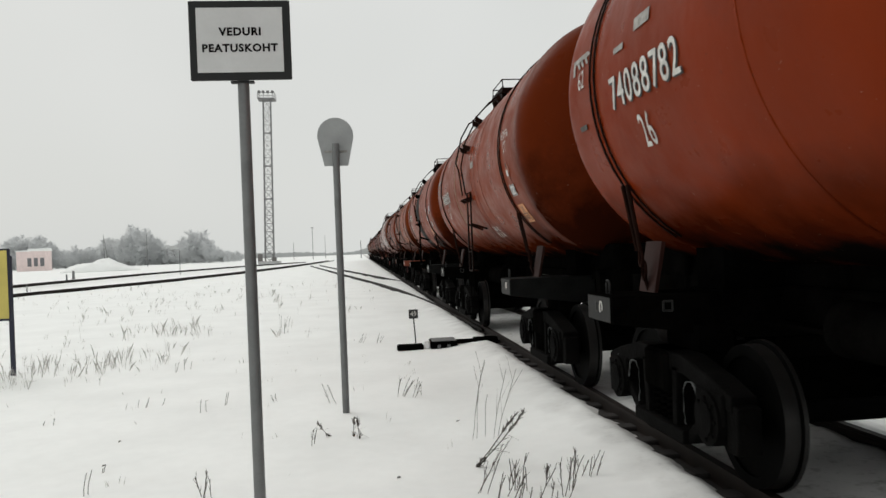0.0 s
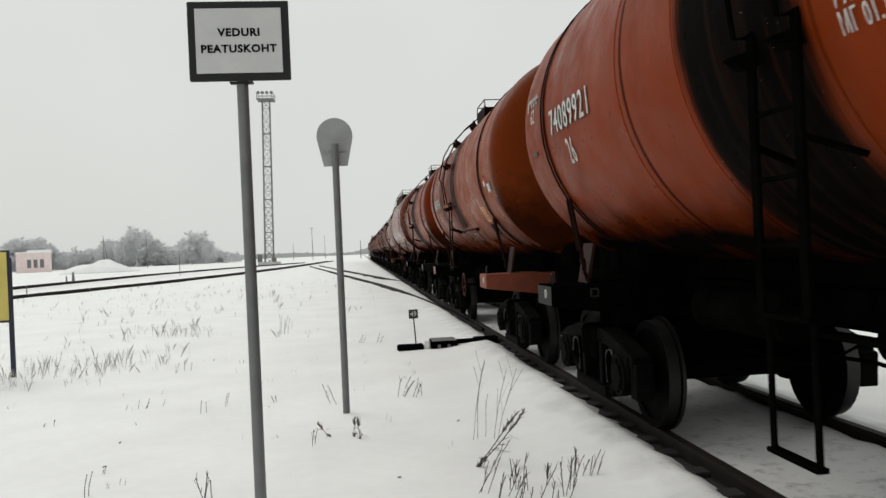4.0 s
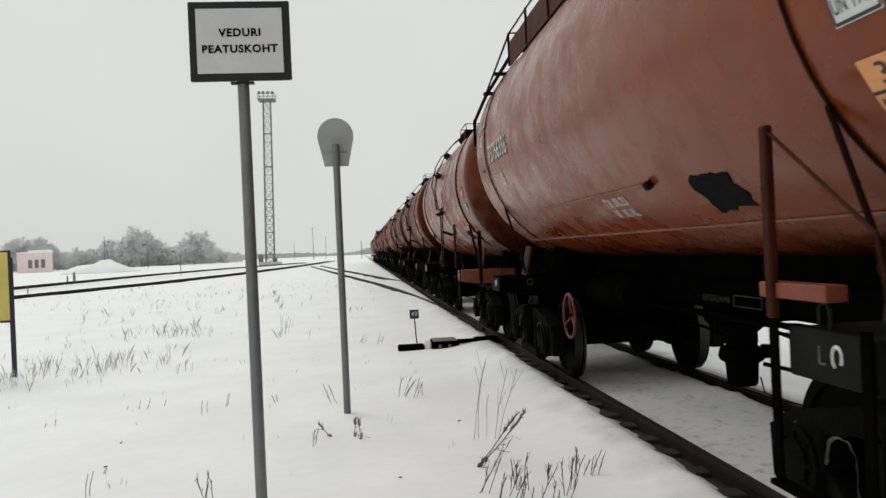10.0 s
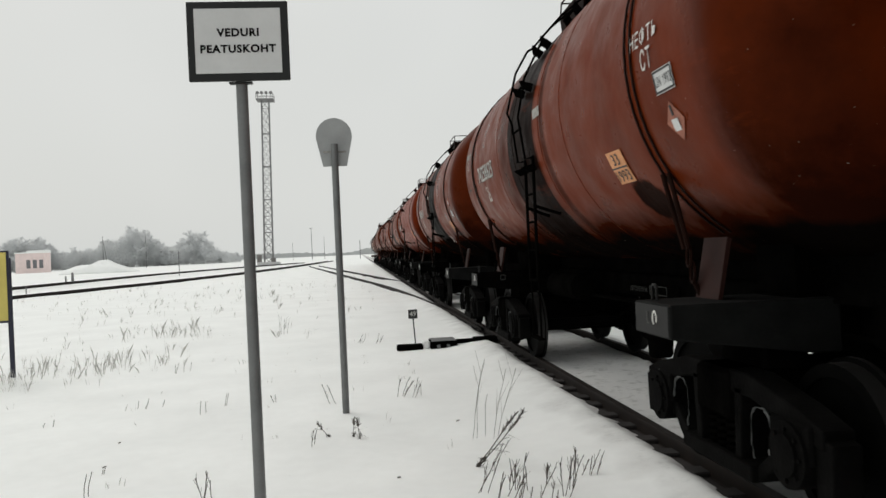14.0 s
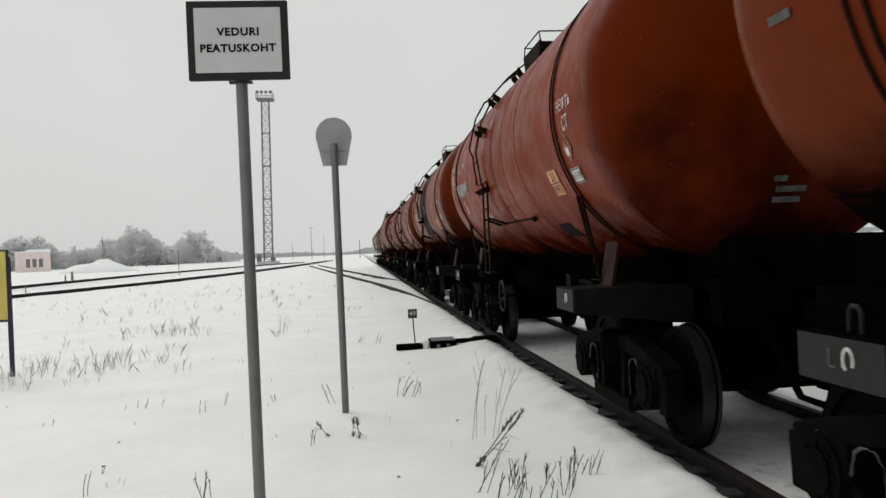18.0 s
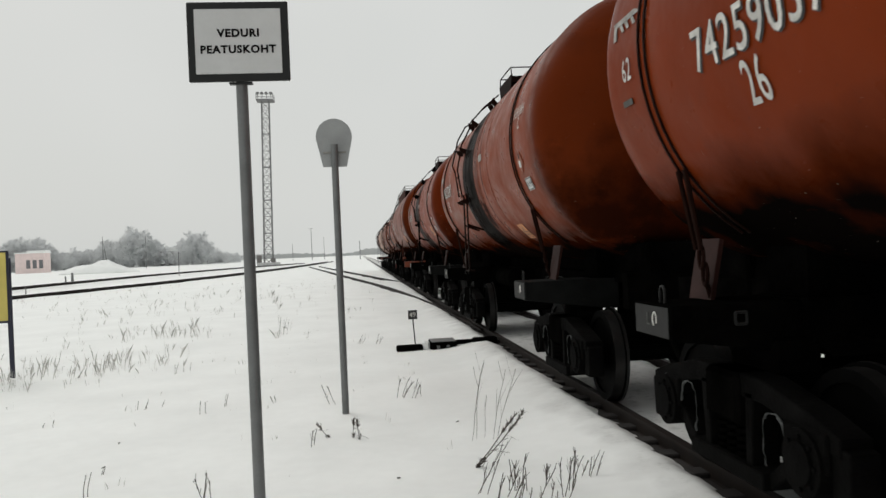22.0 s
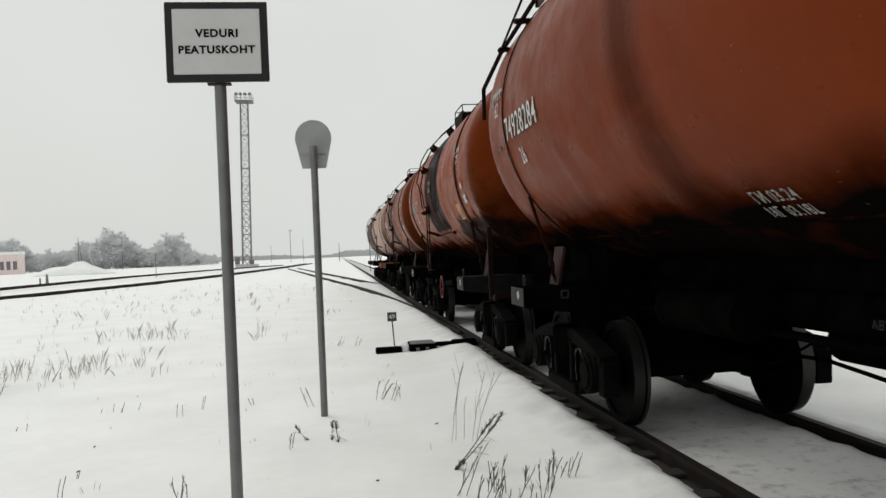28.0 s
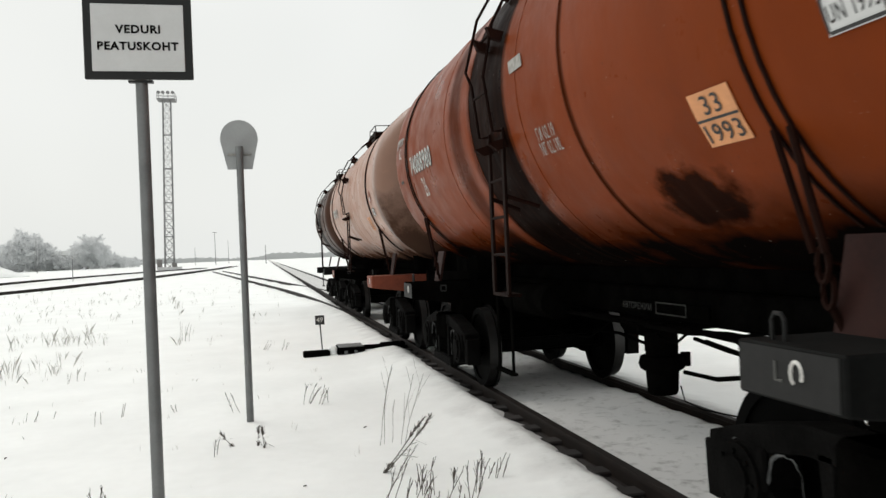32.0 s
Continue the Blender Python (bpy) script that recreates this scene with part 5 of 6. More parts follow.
# heating jacket pipes: from, to, degrees
PIPES_AT = {3: (1.20, -1.39, -37.6), 5: (2.56, -1.29, -39.0), 9: (1.12, -1.28, -38.6), 10: (0.6, -1.30, -37.5), 14: (0.4, -1.35, -37.5)}
WAGONS = []
used = set()
for i, (kind, number, words, beam, wheel) in enumerate(TRAIN):
    src = KINDS[kind]
    w = copy_thing(src, Matrix.Identity(4)) if kind in used else src
    used.add(kind)
    WAGONS.append(w)
for i, (kind, number, words, beam, wheel) in enumerate(TRAIN):
    w = WAGONS[i]
    shell(kind)
    for c in w.children:
        stem = c.name.split(".")[0]
        if stem == "ladder" and c.data.vertices[0].co.x < 0:
            c.location.y = LADDER_AT[i] + 0.1
            if i in (2, 7, 8, 10, 12):
                for k in [c] + list(c.children):
                    k.material_slots[0].link = "OBJECT"
                    k.material_slots[0].material = M_BLACK
        if stem in ("tank", "weld_seam", "shell_seam", "bolster_beam"):
            c.material_slots[0].link = "OBJECT"
            front = c.data.vertices[0].co.y < 0
            # rear beams go black: the shade under the tank, put into the colour
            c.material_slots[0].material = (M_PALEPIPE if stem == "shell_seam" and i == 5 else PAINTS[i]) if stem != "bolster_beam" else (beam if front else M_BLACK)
            for k in c.children:
                if k.name.startswith("end_plate"):
                    k.material_slots[0].link = "OBJECT"
                    k.material_slots[0].material = M_ORANGE if beam is M_ORANGE and i in (3, 6, 16) else (M_GREY_BEAM if i == 5 else M_PLATE)
        if (i in (4, 10, 11, 14) and stem in ("tank_strap", "strap_tensioner", "saddle") or i in (0, 3) and stem in ("tank_strap", "strap_tensioner")) and c.data.vertices[0].co.y > 0:
            c.location.y += 0.13
    if kind == "short":
        continue
    y0, a0, y1, a1 = NUMBER_AT.get(i, (3.05, -6.5, 3.08, -18.5))
    tank_text(w, number, y0 - 0.012, a0 - 0.4, 1.28, 0.240, M_INK, 0.007, "dark edging of the wagon number", 0.02)
    tank_text(w, number, y0, a0, 1.27, 0.235, M_WHITE, 0.010, "white painted wagon number")
    tank_text(w, "26", y1, a1, *((0.18, 0.17) if kind == "smooth" or i == 4 else (0.21, 0.24)), M_WHITE)
    down = {9: 2.2, 10: 6.7, 11: 5.7}.get(i, 0.0)
    tank_text(w, "62", 4.36, 3.2 - down, 0.16, 0.155, M_WHITE)
    for k in (4.20, 4.32, 4.42):
        tank_patch("stencilled_bar", w, k, k + 0.05, 7.2, 9.4, M_GREYWHITE, 0.006, 0.06, "worn white stencilled bar")
    tank_patch("stencilled_bar", w, 4.16, 4.60, 9.5, 11.2, M_GREYWHITE, 0.006, 0.12, "worn white stencilled bar")
    tank_patch("stencilled_bar", w, 4.56, 4.62, 6.0, 11.2, M_GREYWHITE, 0.006, 0.02, "worn white stencilled bar")
    tank_patch("stencilled_bar", w, 4.34, 4.52, -12.6, -11.0, M_DIMWHITE, 0.006, 0, "worn white stencilled bar")
    if i in (4, 9, 11, 14):
        low = {4: -9.0, 9: -12.0, 11: -21.5, 14: 4.0}[i]
        tank_patch("data_plate", w, 4.42 if i != 11 else 4.34, 4.58 if i != 11 else 4.48, low, low + 8.0, M_PALEPLATE, 0.008, 0, "small pale brown metal plate")
    if i in (0, 9):
        tank_patch("stencilled_box", w, 2.80, 3.08, 5.4, 8.6, M_GREYWHITE, 0.006, 0.0, "worn white stencilled box")
        tank_patch("stencilled_bar", w, 3.30, 3.50, 3.2, 4.8, M_GREYWHITE, 0.006, 0.0, "worn white stencilled bar")
    if i in (8, 10, 12, 14):
        f0, f1, g0, g1 = {8: (0.20, 0.66, -10.5, 26.0), 10: (-0.40, 0.36, -11.0, 24.0), 12: (-0.72, -0.42, -14.0, 26.0), 14: (-0.18, 0.38, -30.0, 16.0)}[i]
        tank_patch("cleaned_field", w, f0, f1, g0, g1, M_FIELD, 0.004, 0.05, "cleaned red field in the oil stain")
    if i in WORDS_AT and words[0]:
        y, a, wd, step, wd2 = WORDS_AT[i]
        ink = M_GREYWHITE if i in (3, 10, 13, 14, 15) else M_WHITE
        tank_text(w, words[0], y, a, wd, 0.10, ink)
        tank_text(w, words[1], y - 0.01, a + step, wd2, 0.10, ink)
    py, pa, uy, ua, dy, da = PLATES_AT.get(i, (-3.0, -27.3, -4.0, -19.8, -4.0, -9.8))
    hazard_placard(w, py, pa)
    un_plate(w, uy, ua)
    diamond(w, dy, da, M_PLAQUE_RED if i in (3, 5, 6, 13) else M_FADED)
    if i == 2:
        un_plate(w, -4.19, -21.6)
        un_plate(w, -4.39, -5.6)
        diamond(w, -4.19, -8.3, M_FADED)
    if i in CARGO_AT:
        cargo, cy, ca, letters, ly, la = CARGO_AT[i]
        tank_text(w, cargo, cy, ca, 0.085 * len(cargo) + 0.06, 0.12, M_WHITE)
        tank_text(w, letters, ly, la, 0.09 * len(letters), 0.14, M_WHITE)
    if i in FIELDS_AT:
        fy, fa, long, high, lean = FIELDS_AT[i]
        overpaint(w, fy, fa, long, high, lean, i, "dark teal-grey overpainted field")
    if i == 13:
        overpaint(w, -2.80, -19.1, 0.20, 5.0, 0.12, 41, "small dark overpainted scrap")
    if i == 12:
        overpaint(w, -0.98, -17.4, 0.27, 9.0, 0.0, 42, "small dark overpainted square")
    if i == 2:
        for k, a in enumerate((-39.1, -42.7, -46.8)):
            tank_patch("stencilled_bar", w, -1.87 + 0.05 * k, -1.15, a - 1.3, a + 1.3, M_FADED, 0.006, 0.0, "worn stencilled bar")
    if i in (1, 2, 6, 7, 8, 11, 12, 15):
        bx = {1: -1.15, 2: -1.25, 6: -1.20, 7: -0.90, 8: 0.32, 12: -0.82, 15: -0.97}.get(i, -1.25)
        tank_patch("stencilled_box", w, bx, bx + (0.3 if i != 8 else 0.2), 2.0, 6.0, M_GREYWHITE, 0.006, 0.05, "worn white stencilled box")
    if i == 1:
        for y, r in ((1.42, 0.055), (0.62, 0.018)):
            bm = bmesh.new()
            ring(bm, y, r, RAD + 0.002, RAD + 0.006, 90, 225)
            part("chalk_line", bm, M_PALEPLATE, w, "pale chalk line round the tank", TANK_AT)
    if i == 15:
        for words_, z, wd in (("КР 794", 2.53, 0.30), ("27.10.2006", 2.44, 0.38)):
            me = fitted_text(words_, wd, 0.075, M_DIMWHITE)
            for v in me.vertices:
                v.co = on_dome(-0.58 + v.co.x, z + v.co.y, 0.012)
            ob = new("lettering", me)
            ob.parent = w
    if i == 9:
        for x0, x1, z in ((-0.20, -0.10, 2.10), (-0.18, 0.06, 2.02), (-0.20, 0.02, 1.94)):
            bm = bmesh.new()
            pts = [on_dome(x0, z - 0.022, 0.008), on_dome(x1, z - 0.022, 0.008), on_dome(x1, z + 0.022, 0.008), on_dome(x0, z + 0.022, 0.008)]
            front = [bm.verts.new(p) for p in pts]
            back = [bm.verts.new(p + Vector((0, 0.012, 0))) for p in pts]
            bm.faces.new(front)
            for k in range(4):
                bm.faces.new((front[k], back[k], back[(k + 1) % 4], front[(k + 1) % 4]))
            part("stencilled_bar", bm, M_DIMWHITE, w, "worn white stencilled bar")
    if i in PIPES_AT:
        belly_casing(w, *PIPES_AT[i], M_PALEPIPE if i == 5 else M_STRAP)
    if wheel:
        hand_wheel(w, 1.77, M_WHEELRED if i in (5, 14) else (M_PLATE if i == 9 else M_DIMRED))


def run(t):
    """Metres the train has gone: an even pace, a little slower over the last seconds."""
    return SPEED * t - float(np.interp(t, (28.2, 29.0, 29.6, 30.4, 31.2, 32.0), (0.0, 0.09, 0.19, 0.27, 0.31, 0.35)))


def wagon_y(i, t):
    return FIRST + PITCH * i + SLACK[i] - run(t) - (2.75 if i == 17 else 0.0)


# ---------- signs ----------
def stop_sign():
    t = thing("driver_stop_sign", pose(-0.718, 5.347, -0.213), "white driver stop sign with black frame on grey post", "sign")
    bm = bmesh.new()
    rod(bm, (0, 0, -0.2), (0, 0, 3.05), 0.038, 20)
    smooth(bm)
    part("post", bm, M_POST, t, "galvanised steel post")
    bm = bmesh.new()
    box(bm, -0.322, 0.322, -0.075, -0.045, 3.035, 3.55, 0.006)
    f = part("frame", bm, M_SIGN_FRAME, t, "black sign frame")
    bm = bmesh.new()
    box(bm, -0.274, 0.274, -0.082, -0.070, 3.083, 3.502, 0.002)
    part("panel", bm, M_SIGN, t, "white sign panel")
    for words, z, wd in (("VEDURI", 3.345, 0.268), ("PEATUSKOHT", 3.240, 0.480)):
        ob = new("lettering", fitted_text(words, wd, 0.054, M_SIGN_INK, 1.12, 0.040))
        ob.parent, ob.matrix_basis = t, pose(0, -0.0845, z, 90, 0, 0)
    bm = bmesh.new()
    box(bm, -0.075, 0.075, -0.05, 0.0, 3.022, 3.035, 0.003)
    part("bracket", bm, M_SIGN_FRAME, t)


stop_sign()


def disc_sign():
    t = thing("disc_sign", pose(-0.241, 9.54, -0.288), "back of a grey round-topped sign on grey post", "sign")
    t.scale = (1.037, 1.037, 1.037)
    bm = bmesh.new()
    rod(bm, (0, 0, 0), (0, 0, 3.15), 0.040, 18)
    smooth(bm)
    part("post", bm, M_POST, t)
    bm = bmesh.new()
    out = [(-0.135, 2.90), (0.135, 2.90), (0.205, 3.22)] + [(0.205 * math.cos(radians(a)), 3.25 + 0.205 * math.sin(radians(a))) for a in range(0, 181, 12)] + [(-0.205, 3.22)]
    prism(bm, out, "y", 0.045, 0.052)
    part("plate", bm, M_DISC, t, "grey back of the sign plate")
    bm = bmesh.new()
    box(bm, -0.13, 0.13, 0.030, 0.045, 3.055, 3.075, 0.002)
    part("clamp", bm, M_GREYWHITE, t)


disc_sign()


def yellow_board():
    t = thing("yellow_board", pose(-6.19, 14.35, -0.31), "yellow notice board on dark blue posts", "sign")
    t.scale = (1.037, 1.037, 1.037)
    bm = bmesh.new()
    box(bm, -0.75, 0.22, -0.03, 0.03, 1.03, 2.22, 0.01)
    part("frame", bm, M_NAVY, t)
    bm = bmesh.new()
    box(bm, -0.72, 0.19, -0.036, -0.028, 1.07, 2.19, 0.002)
    part("board", bm, M_YELLOW, t)
    for x in (-0.68, 0.19):
        bm = bmesh.new()
        box(bm, x - 0.035, x + 0.035, 0.03, 0.08, 0.05, 2.1, 0.006)
        part("post", bm, M_NAVY, t)


yellow_board()


def point_machine():
    t = thing("point_machine", pose(-0.09, 15.06, ground_z(1.2, 15.06) - 0.02), "dark switch machine with rods, snow on top", "switch machine")
    t.scale = (1.027, 1.027, 1.027)
    bm = bmesh.new()
    box(bm, 0.69, 1.17, -0.10, 0.14, 0.0, 0.11, 0.02)
    part("cover", bm, M_BLACK, t)
    bm = bmesh.new()
    box(bm, 1.16, 1.30, -0.06, 0.16, 0.0, 0.17, 0.03)
    part("snow_cap", bm, M_SNOW, t)
    bm = bmesh.new()
    box(bm, 1.31, 1.80, -0.14, 0.45, 0.0, 0.15, 0.02)
    case = part("case", bm, M_BLACK, t)
    bm = bmesh.new()
    box(bm, 1.33, 1.78, -0.12, 0.43, 0.148, 0.162, 0.006)
    part("lid", bm, M_POST, case, "grey metal lid")
    for k in (1.42, 1.60):
        bm = bmesh.new()
        box(bm, k, k + 0.06, -0.148, -0.136, 0.03, 0.09, 0.004)
        part("hasp", bm, M_POST, case)
    bm = bmesh.new()
    box(bm, 1.78, 2.20, -0.03, 0.05, 0.08, 0.16, 0.01)
    part("rod", bm, M_BLACK, t)
    bm = bmesh.new()
    box(bm, 2.10, 2.55, -0.10, 0.10, 0.0, 0.185, 0.02)
    part("rod_cover", bm, M_BLACK, t)
    bm = bmesh.new()
    rod(bm, (2.5, 0, 0.08), (4.1, 0.05, 0.07), 0.03, 8)
    part("rod", bm, M_BLACK, t)
    t = thing("switch_number_sign", pose(1.055, 16.3, -0.22), "small black number sign on a thin post", "sign")
    t.scale = (1.027, 1.027, 1.027)
    bm = bmesh.new()
    rod(bm, (0, 0, 0), (-0.03, 0, 0.55), 0.012, 8)
    part("post", bm, M_BLACK, t)
    bm = bmesh.new()
    box(bm, -0.12, 0.06, -0.03, -0.012, 0.5, 0.68, 0.005)
    part("plate", bm, M_INK, t)
    ob = new("lettering", text_mesh("49", 0.13, M_WHITE))
    ob.parent, ob.matrix_basis = t, pose(-0.03, -0.033, 0.59, 90, 0, 0)


point_machine()


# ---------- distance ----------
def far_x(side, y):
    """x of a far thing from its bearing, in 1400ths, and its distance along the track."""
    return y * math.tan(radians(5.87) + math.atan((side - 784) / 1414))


def light_mast():
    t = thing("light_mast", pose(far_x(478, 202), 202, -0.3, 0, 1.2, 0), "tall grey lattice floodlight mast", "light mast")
    H, W = 40.9, 1.05
    for sx in (-1, 1):
        for sy in (-1, 1):
            bm = bmesh.new()
            rod(bm, (sx * W, sy * W, 0), (sx * W * 0.85, sy * W * 0.85, H), 0.11, 6)
            part("leg", bm, M_MAST, t)
    bm = bmesh.new()
    n = 20
    for i in range(n):
        z0, z1 = H * i / n, H * (i + 1) / n
        w0, w1 = W * (1 - 0.15 * i / n), W * (1 - 0.15 * (i + 1) / n)
        for a, b in (((-1, -1), (1, -1)), ((1, -1), (1, 1)), ((1, 1), (-1, 1)), ((-1, 1), (-1, -1))):
            rod(bm, (a[0] * w0, a[1] * w0, z0), (b[0] * w1, b[1] * w1, z1), 0.045, 4)
            rod(bm, (b[0] * w0, b[1] * w0, z0), (a[0] * w1, a[1] * w1, z1), 0.045, 4)
            r = 0.10 if i % 4 == 0 else 0.045
            rod(bm, (a[0] * w0, a[1] * w0, z0), (b[0] * w0, b[1] * w0, z0), r, 4)
    part("bracing", bm, M_MAST, t)
    bm = bmesh.new()
    box(bm, -2.1, 2.1, -2.1, 2.1, H, H + 0.3, 0.05)
    part("platform", bm, M_MAST, t)
    for p, q in (((-1, -1), (1, -1)), ((1, -1), (1, 1)), ((1, 1), (-1, 1)), ((-1, 1), (-1, -1))):
        for z in (0.9, 1.5):
            bm = bmesh.new()
            rod(bm, (p[0] * 2.05, p[1] * 2.05, H + z), (q[0] * 2.05, q[1] * 2.05, H + z), 0.05, 4)
            part("rail", bm, M_MAST, t)
        bm = bmesh.new()
        rod(bm, (p[0] * 2.05, p[1] * 2.05, H), (p[0] * 2.05, p[1] * 2.05, H + 1.6), 0.05, 4)
        part("rail_post", bm, M_MAST, t)
    for i, x in enumerate((-1.6, -0.6, 0.5, 1.6)):
        bm = bmesh.new()
        rod(bm, (x, -2.4, H + 1.6), (x, -1.9, H + 1.9), 0.42, 10, 0.2)
        rod(bm, (x, -1.9, H + 0.3), (x, -1.9, H + 1.9), 0.06, 5)
        part("floodlight", bm, M_MAST, t)
    bm = bmesh.new()
    box(bm, -2.6, 2.6, -2.6, 2.6, -0.2, 0.9, 0.1)
    part("footing", bm, M_CONC, t)
    bm = bmesh.new()
    box(bm, -2.6, -1.5, -2.6, -1.6, 0.9, 2.7, 0.05)
    part("cabinet", bm, M_RUST, t, "dull brown cabinet at the mast's foot")
    bm = bmesh.new()
    box(bm, 0.8, 1.9, -2.6, -1.8, 0.9, 1.9, 0.05)
    part("cabinet", bm, M_RUST, t, "dull brown cabinet at the mast's foot")


light_mast()


def pole(name, x, y, h, r, label, arm=0.0):
    t = thing(name, pose(x, y, ground_z(x, y) - 0.2), label, "pole", "distant poles")
    bm = bmesh.new()
    rod(bm, (0, 0, 0), (0, 0, h), r, 8, r * 0.7)
    part("post", bm, M_MAST, t)
    if arm:
        bm = bmesh.new()
        box(bm, -arm, arm, -0.1, 0.1, h - 0.2, h, 0.02)
        part("lamp_head", bm, M_MAST, t)


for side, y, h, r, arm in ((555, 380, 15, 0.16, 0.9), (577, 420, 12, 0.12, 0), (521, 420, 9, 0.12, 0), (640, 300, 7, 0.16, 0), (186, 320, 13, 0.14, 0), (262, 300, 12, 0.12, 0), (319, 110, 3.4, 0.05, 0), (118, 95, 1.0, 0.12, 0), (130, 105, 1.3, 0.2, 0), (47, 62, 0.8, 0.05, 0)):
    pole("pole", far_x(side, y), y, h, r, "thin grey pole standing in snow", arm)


def strut():
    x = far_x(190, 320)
    t = thing("pole_strut", pose(x, 320, ground_z(x, 320) - 0.2), "leaning strut beside a thin grey pole", "pole", "distant poles")
    bm = bmesh.new()
    rod(bm, (0.9, 0, 0), (-0.75, 0, 11.6), 0.12, 8, 0.09)
    part("post", bm, M_MAST, t)


strut()


def house():
    y = 300
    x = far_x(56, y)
    t = thing("pink_house", pose(x, y, ground_z(x, y) - 0.3), "pink plastered flat-roofed house in snow", "house")
    bm = bmesh.new()
    box(bm, -5.0, 5.0, 0, 6, 0, 7.4, 0.05)
    part("wall", bm, M_PINK, t)
    bm = bmesh.new()
    box(bm, -5.2, 5.2, -0.2, 6.2, 7.4, 7.8, 0.05)
    box(bm, -1.5, 5.1, 1.0, 6.1, 7.8, 8.4, 0.05)
    part("roof", bm, M_SNOW, t)
    for k in (-1.2, 1.0, 3.2):
        bm = bmesh.new()
        box(bm, k, k + 1.35, -0.06, 0.05, 2.0, 5.0, 0.02)
        part("window", bm, M_GLASS_DARK, t)


house()


def hazy_shed():
    y = 400
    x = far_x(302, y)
    t = thing("grey_shed", pose(x, y, ground_z(x, y) - 0.3), "hazy grey building among the bare trees", "building")
    bm = bmesh.new()
    box(bm, -4.2, 4.2, 0, 6, 0, 7.4, 0.05)
    part("wall", bm, M_CONC, t)
    bm = bmesh.new()
    prism(bm, [(-4.6, 7.4), (4.6, 7.4), (3.6, 9.2), (-3.6, 9.2)], "y", -0.3, 6.3)
    part("roof", bm, M_SNOW, t)
    for k in (-2.6, 1.2):
        bm = bmesh.new()
        box(bm, k, k + 1.3, -0.06, 0.05, 3.4, 5.4, 0.02)
        part("window", bm, M_GLASS_DARK, t)


hazy_shed()


def bare_tree(seed, h, spread):
    """Trunk, limbs and a crown of fine twigs, with gaps."""
    rnd = random.Random(seed)
    wood, twigs = [], []
    def grow(p, d, length, r, level):
        q = p + d * length
        wood.append((p, q, r, level))
        if level >= 4:
            return
        for _ in range(3):
            nd = (d + Vector((rnd.uniform(-1, 1), rnd.uniform(-1, 1), rnd.uniform(-0.25, 0.7))) * spread).normalized()
            grow(p + d * length * rnd.uniform(0.45, 1.0), nd, length * rnd.uniform(0.5, 0.75), r * 0.5, level + 1)
    top = Vector((0, 0, h * 0.62))
    wood.append((Vector((0, 0, -0.5)), top, h * 0.016, 0))
    for k in range(15):
        z = h * (0.02 + 0.58 * k / 14)
        a = rnd.uniform(0, 2 * math.pi)
        d = Vector((math.cos(a), math.sin(a), rnd.uniform(0.3, 1.1))).normalized()
        grow(Vector((0, 0, z)), d, h * rnd.uniform(0.16, 0.26) * (1.1 - 0.3 * k / 14), h * 0.006, 1)
    trunk, crown = bmesh.new(), bmesh.new()
    for p, q, r, level in wood:
        if level < 2:
            rod(trunk, p, q, r, 6, r * 0.6)
        else:
            s = (q - p).cross(Vector((rnd.uniform(-1, 1), rnd.uniform(-1, 1), 0.2))).normalized()
            k = max(0.07, r)
            crown.faces.new([crown.verts.new(v) for v in (p - s * k, p + s * k, q)])
            for _ in range(6):
                o = p + (q - p) * rnd.random()
                e = o + Vector((rnd.uniform(-1, 1), rnd.uniform(-1, 1), rnd.uniform(-0.3, 1))) * h * 0.075
                crown.faces.new([crown.verts.new(v) for v in (o - s * 0.13, o + s * 0.13, e)])
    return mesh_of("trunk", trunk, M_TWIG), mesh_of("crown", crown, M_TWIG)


TREES = [bare_tree(s, 19, 0.95) for s in (3, 8, 21, 34, 55)]
rt = random.Random(5)
# the crowns' height along the yard's edge
SKYLINE = ((-260, 0.7), (0, 0.72), (40, 0.98), (80, 0.95), (102, 0.62), (150, 0.55), (190, 0.72), (215, 0.92), (250, 1.05), (275, 0.88), (290, 0.55), (325, 0.60), (338, 0.92), (352, 1.0), (368, 0.62), (400, 0.36), (430, 0.26))
for side, h in [(p, float(np.interp(p, *zip(*SKYLINE))) * rt.uniform(0.82, 1.04)) for p in range(-260, 430, 4)]:
    y = rt.uniform(385, 450)
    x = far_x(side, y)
    tr, cr = rt.choice(TREES)
    k = h * 1.06
    t = thing("tree", pose(x, y, ground_z(x, y) - 0.4, 0, 0, rt.uniform(0, 360)), "bare winter tree, haze painted into its pale twigs", "tree", "trees at the yard's edge")
    t.scale = (k, k, k)
    share("trunk", tr, t, Matrix.Identity(4))
    share("crown", cr, t, Matrix.Identity(4))

for side in range(-260, 420, 6):
    y = rt.uniform(395, 440)
    x = far_x(side + rt.uniform(-3, 3), y)
    tr, cr = rt.choice(TREES)
    t = thing("shrub", pose(x, y, ground_z(x, y) - 0.8, 0, 0, rt.uniform(0, 360)), "low leafless shrub in snow, haze painted into its pale twigs", "shrub", "shrubs at the yard's edge")
    t.scale = (0.55, 0.55, rt.uniform(0.28, 0.42))
    share("stem", tr, t, Matrix.Identity(4))
    share("crown", cr, t, Matrix.Identity(4))


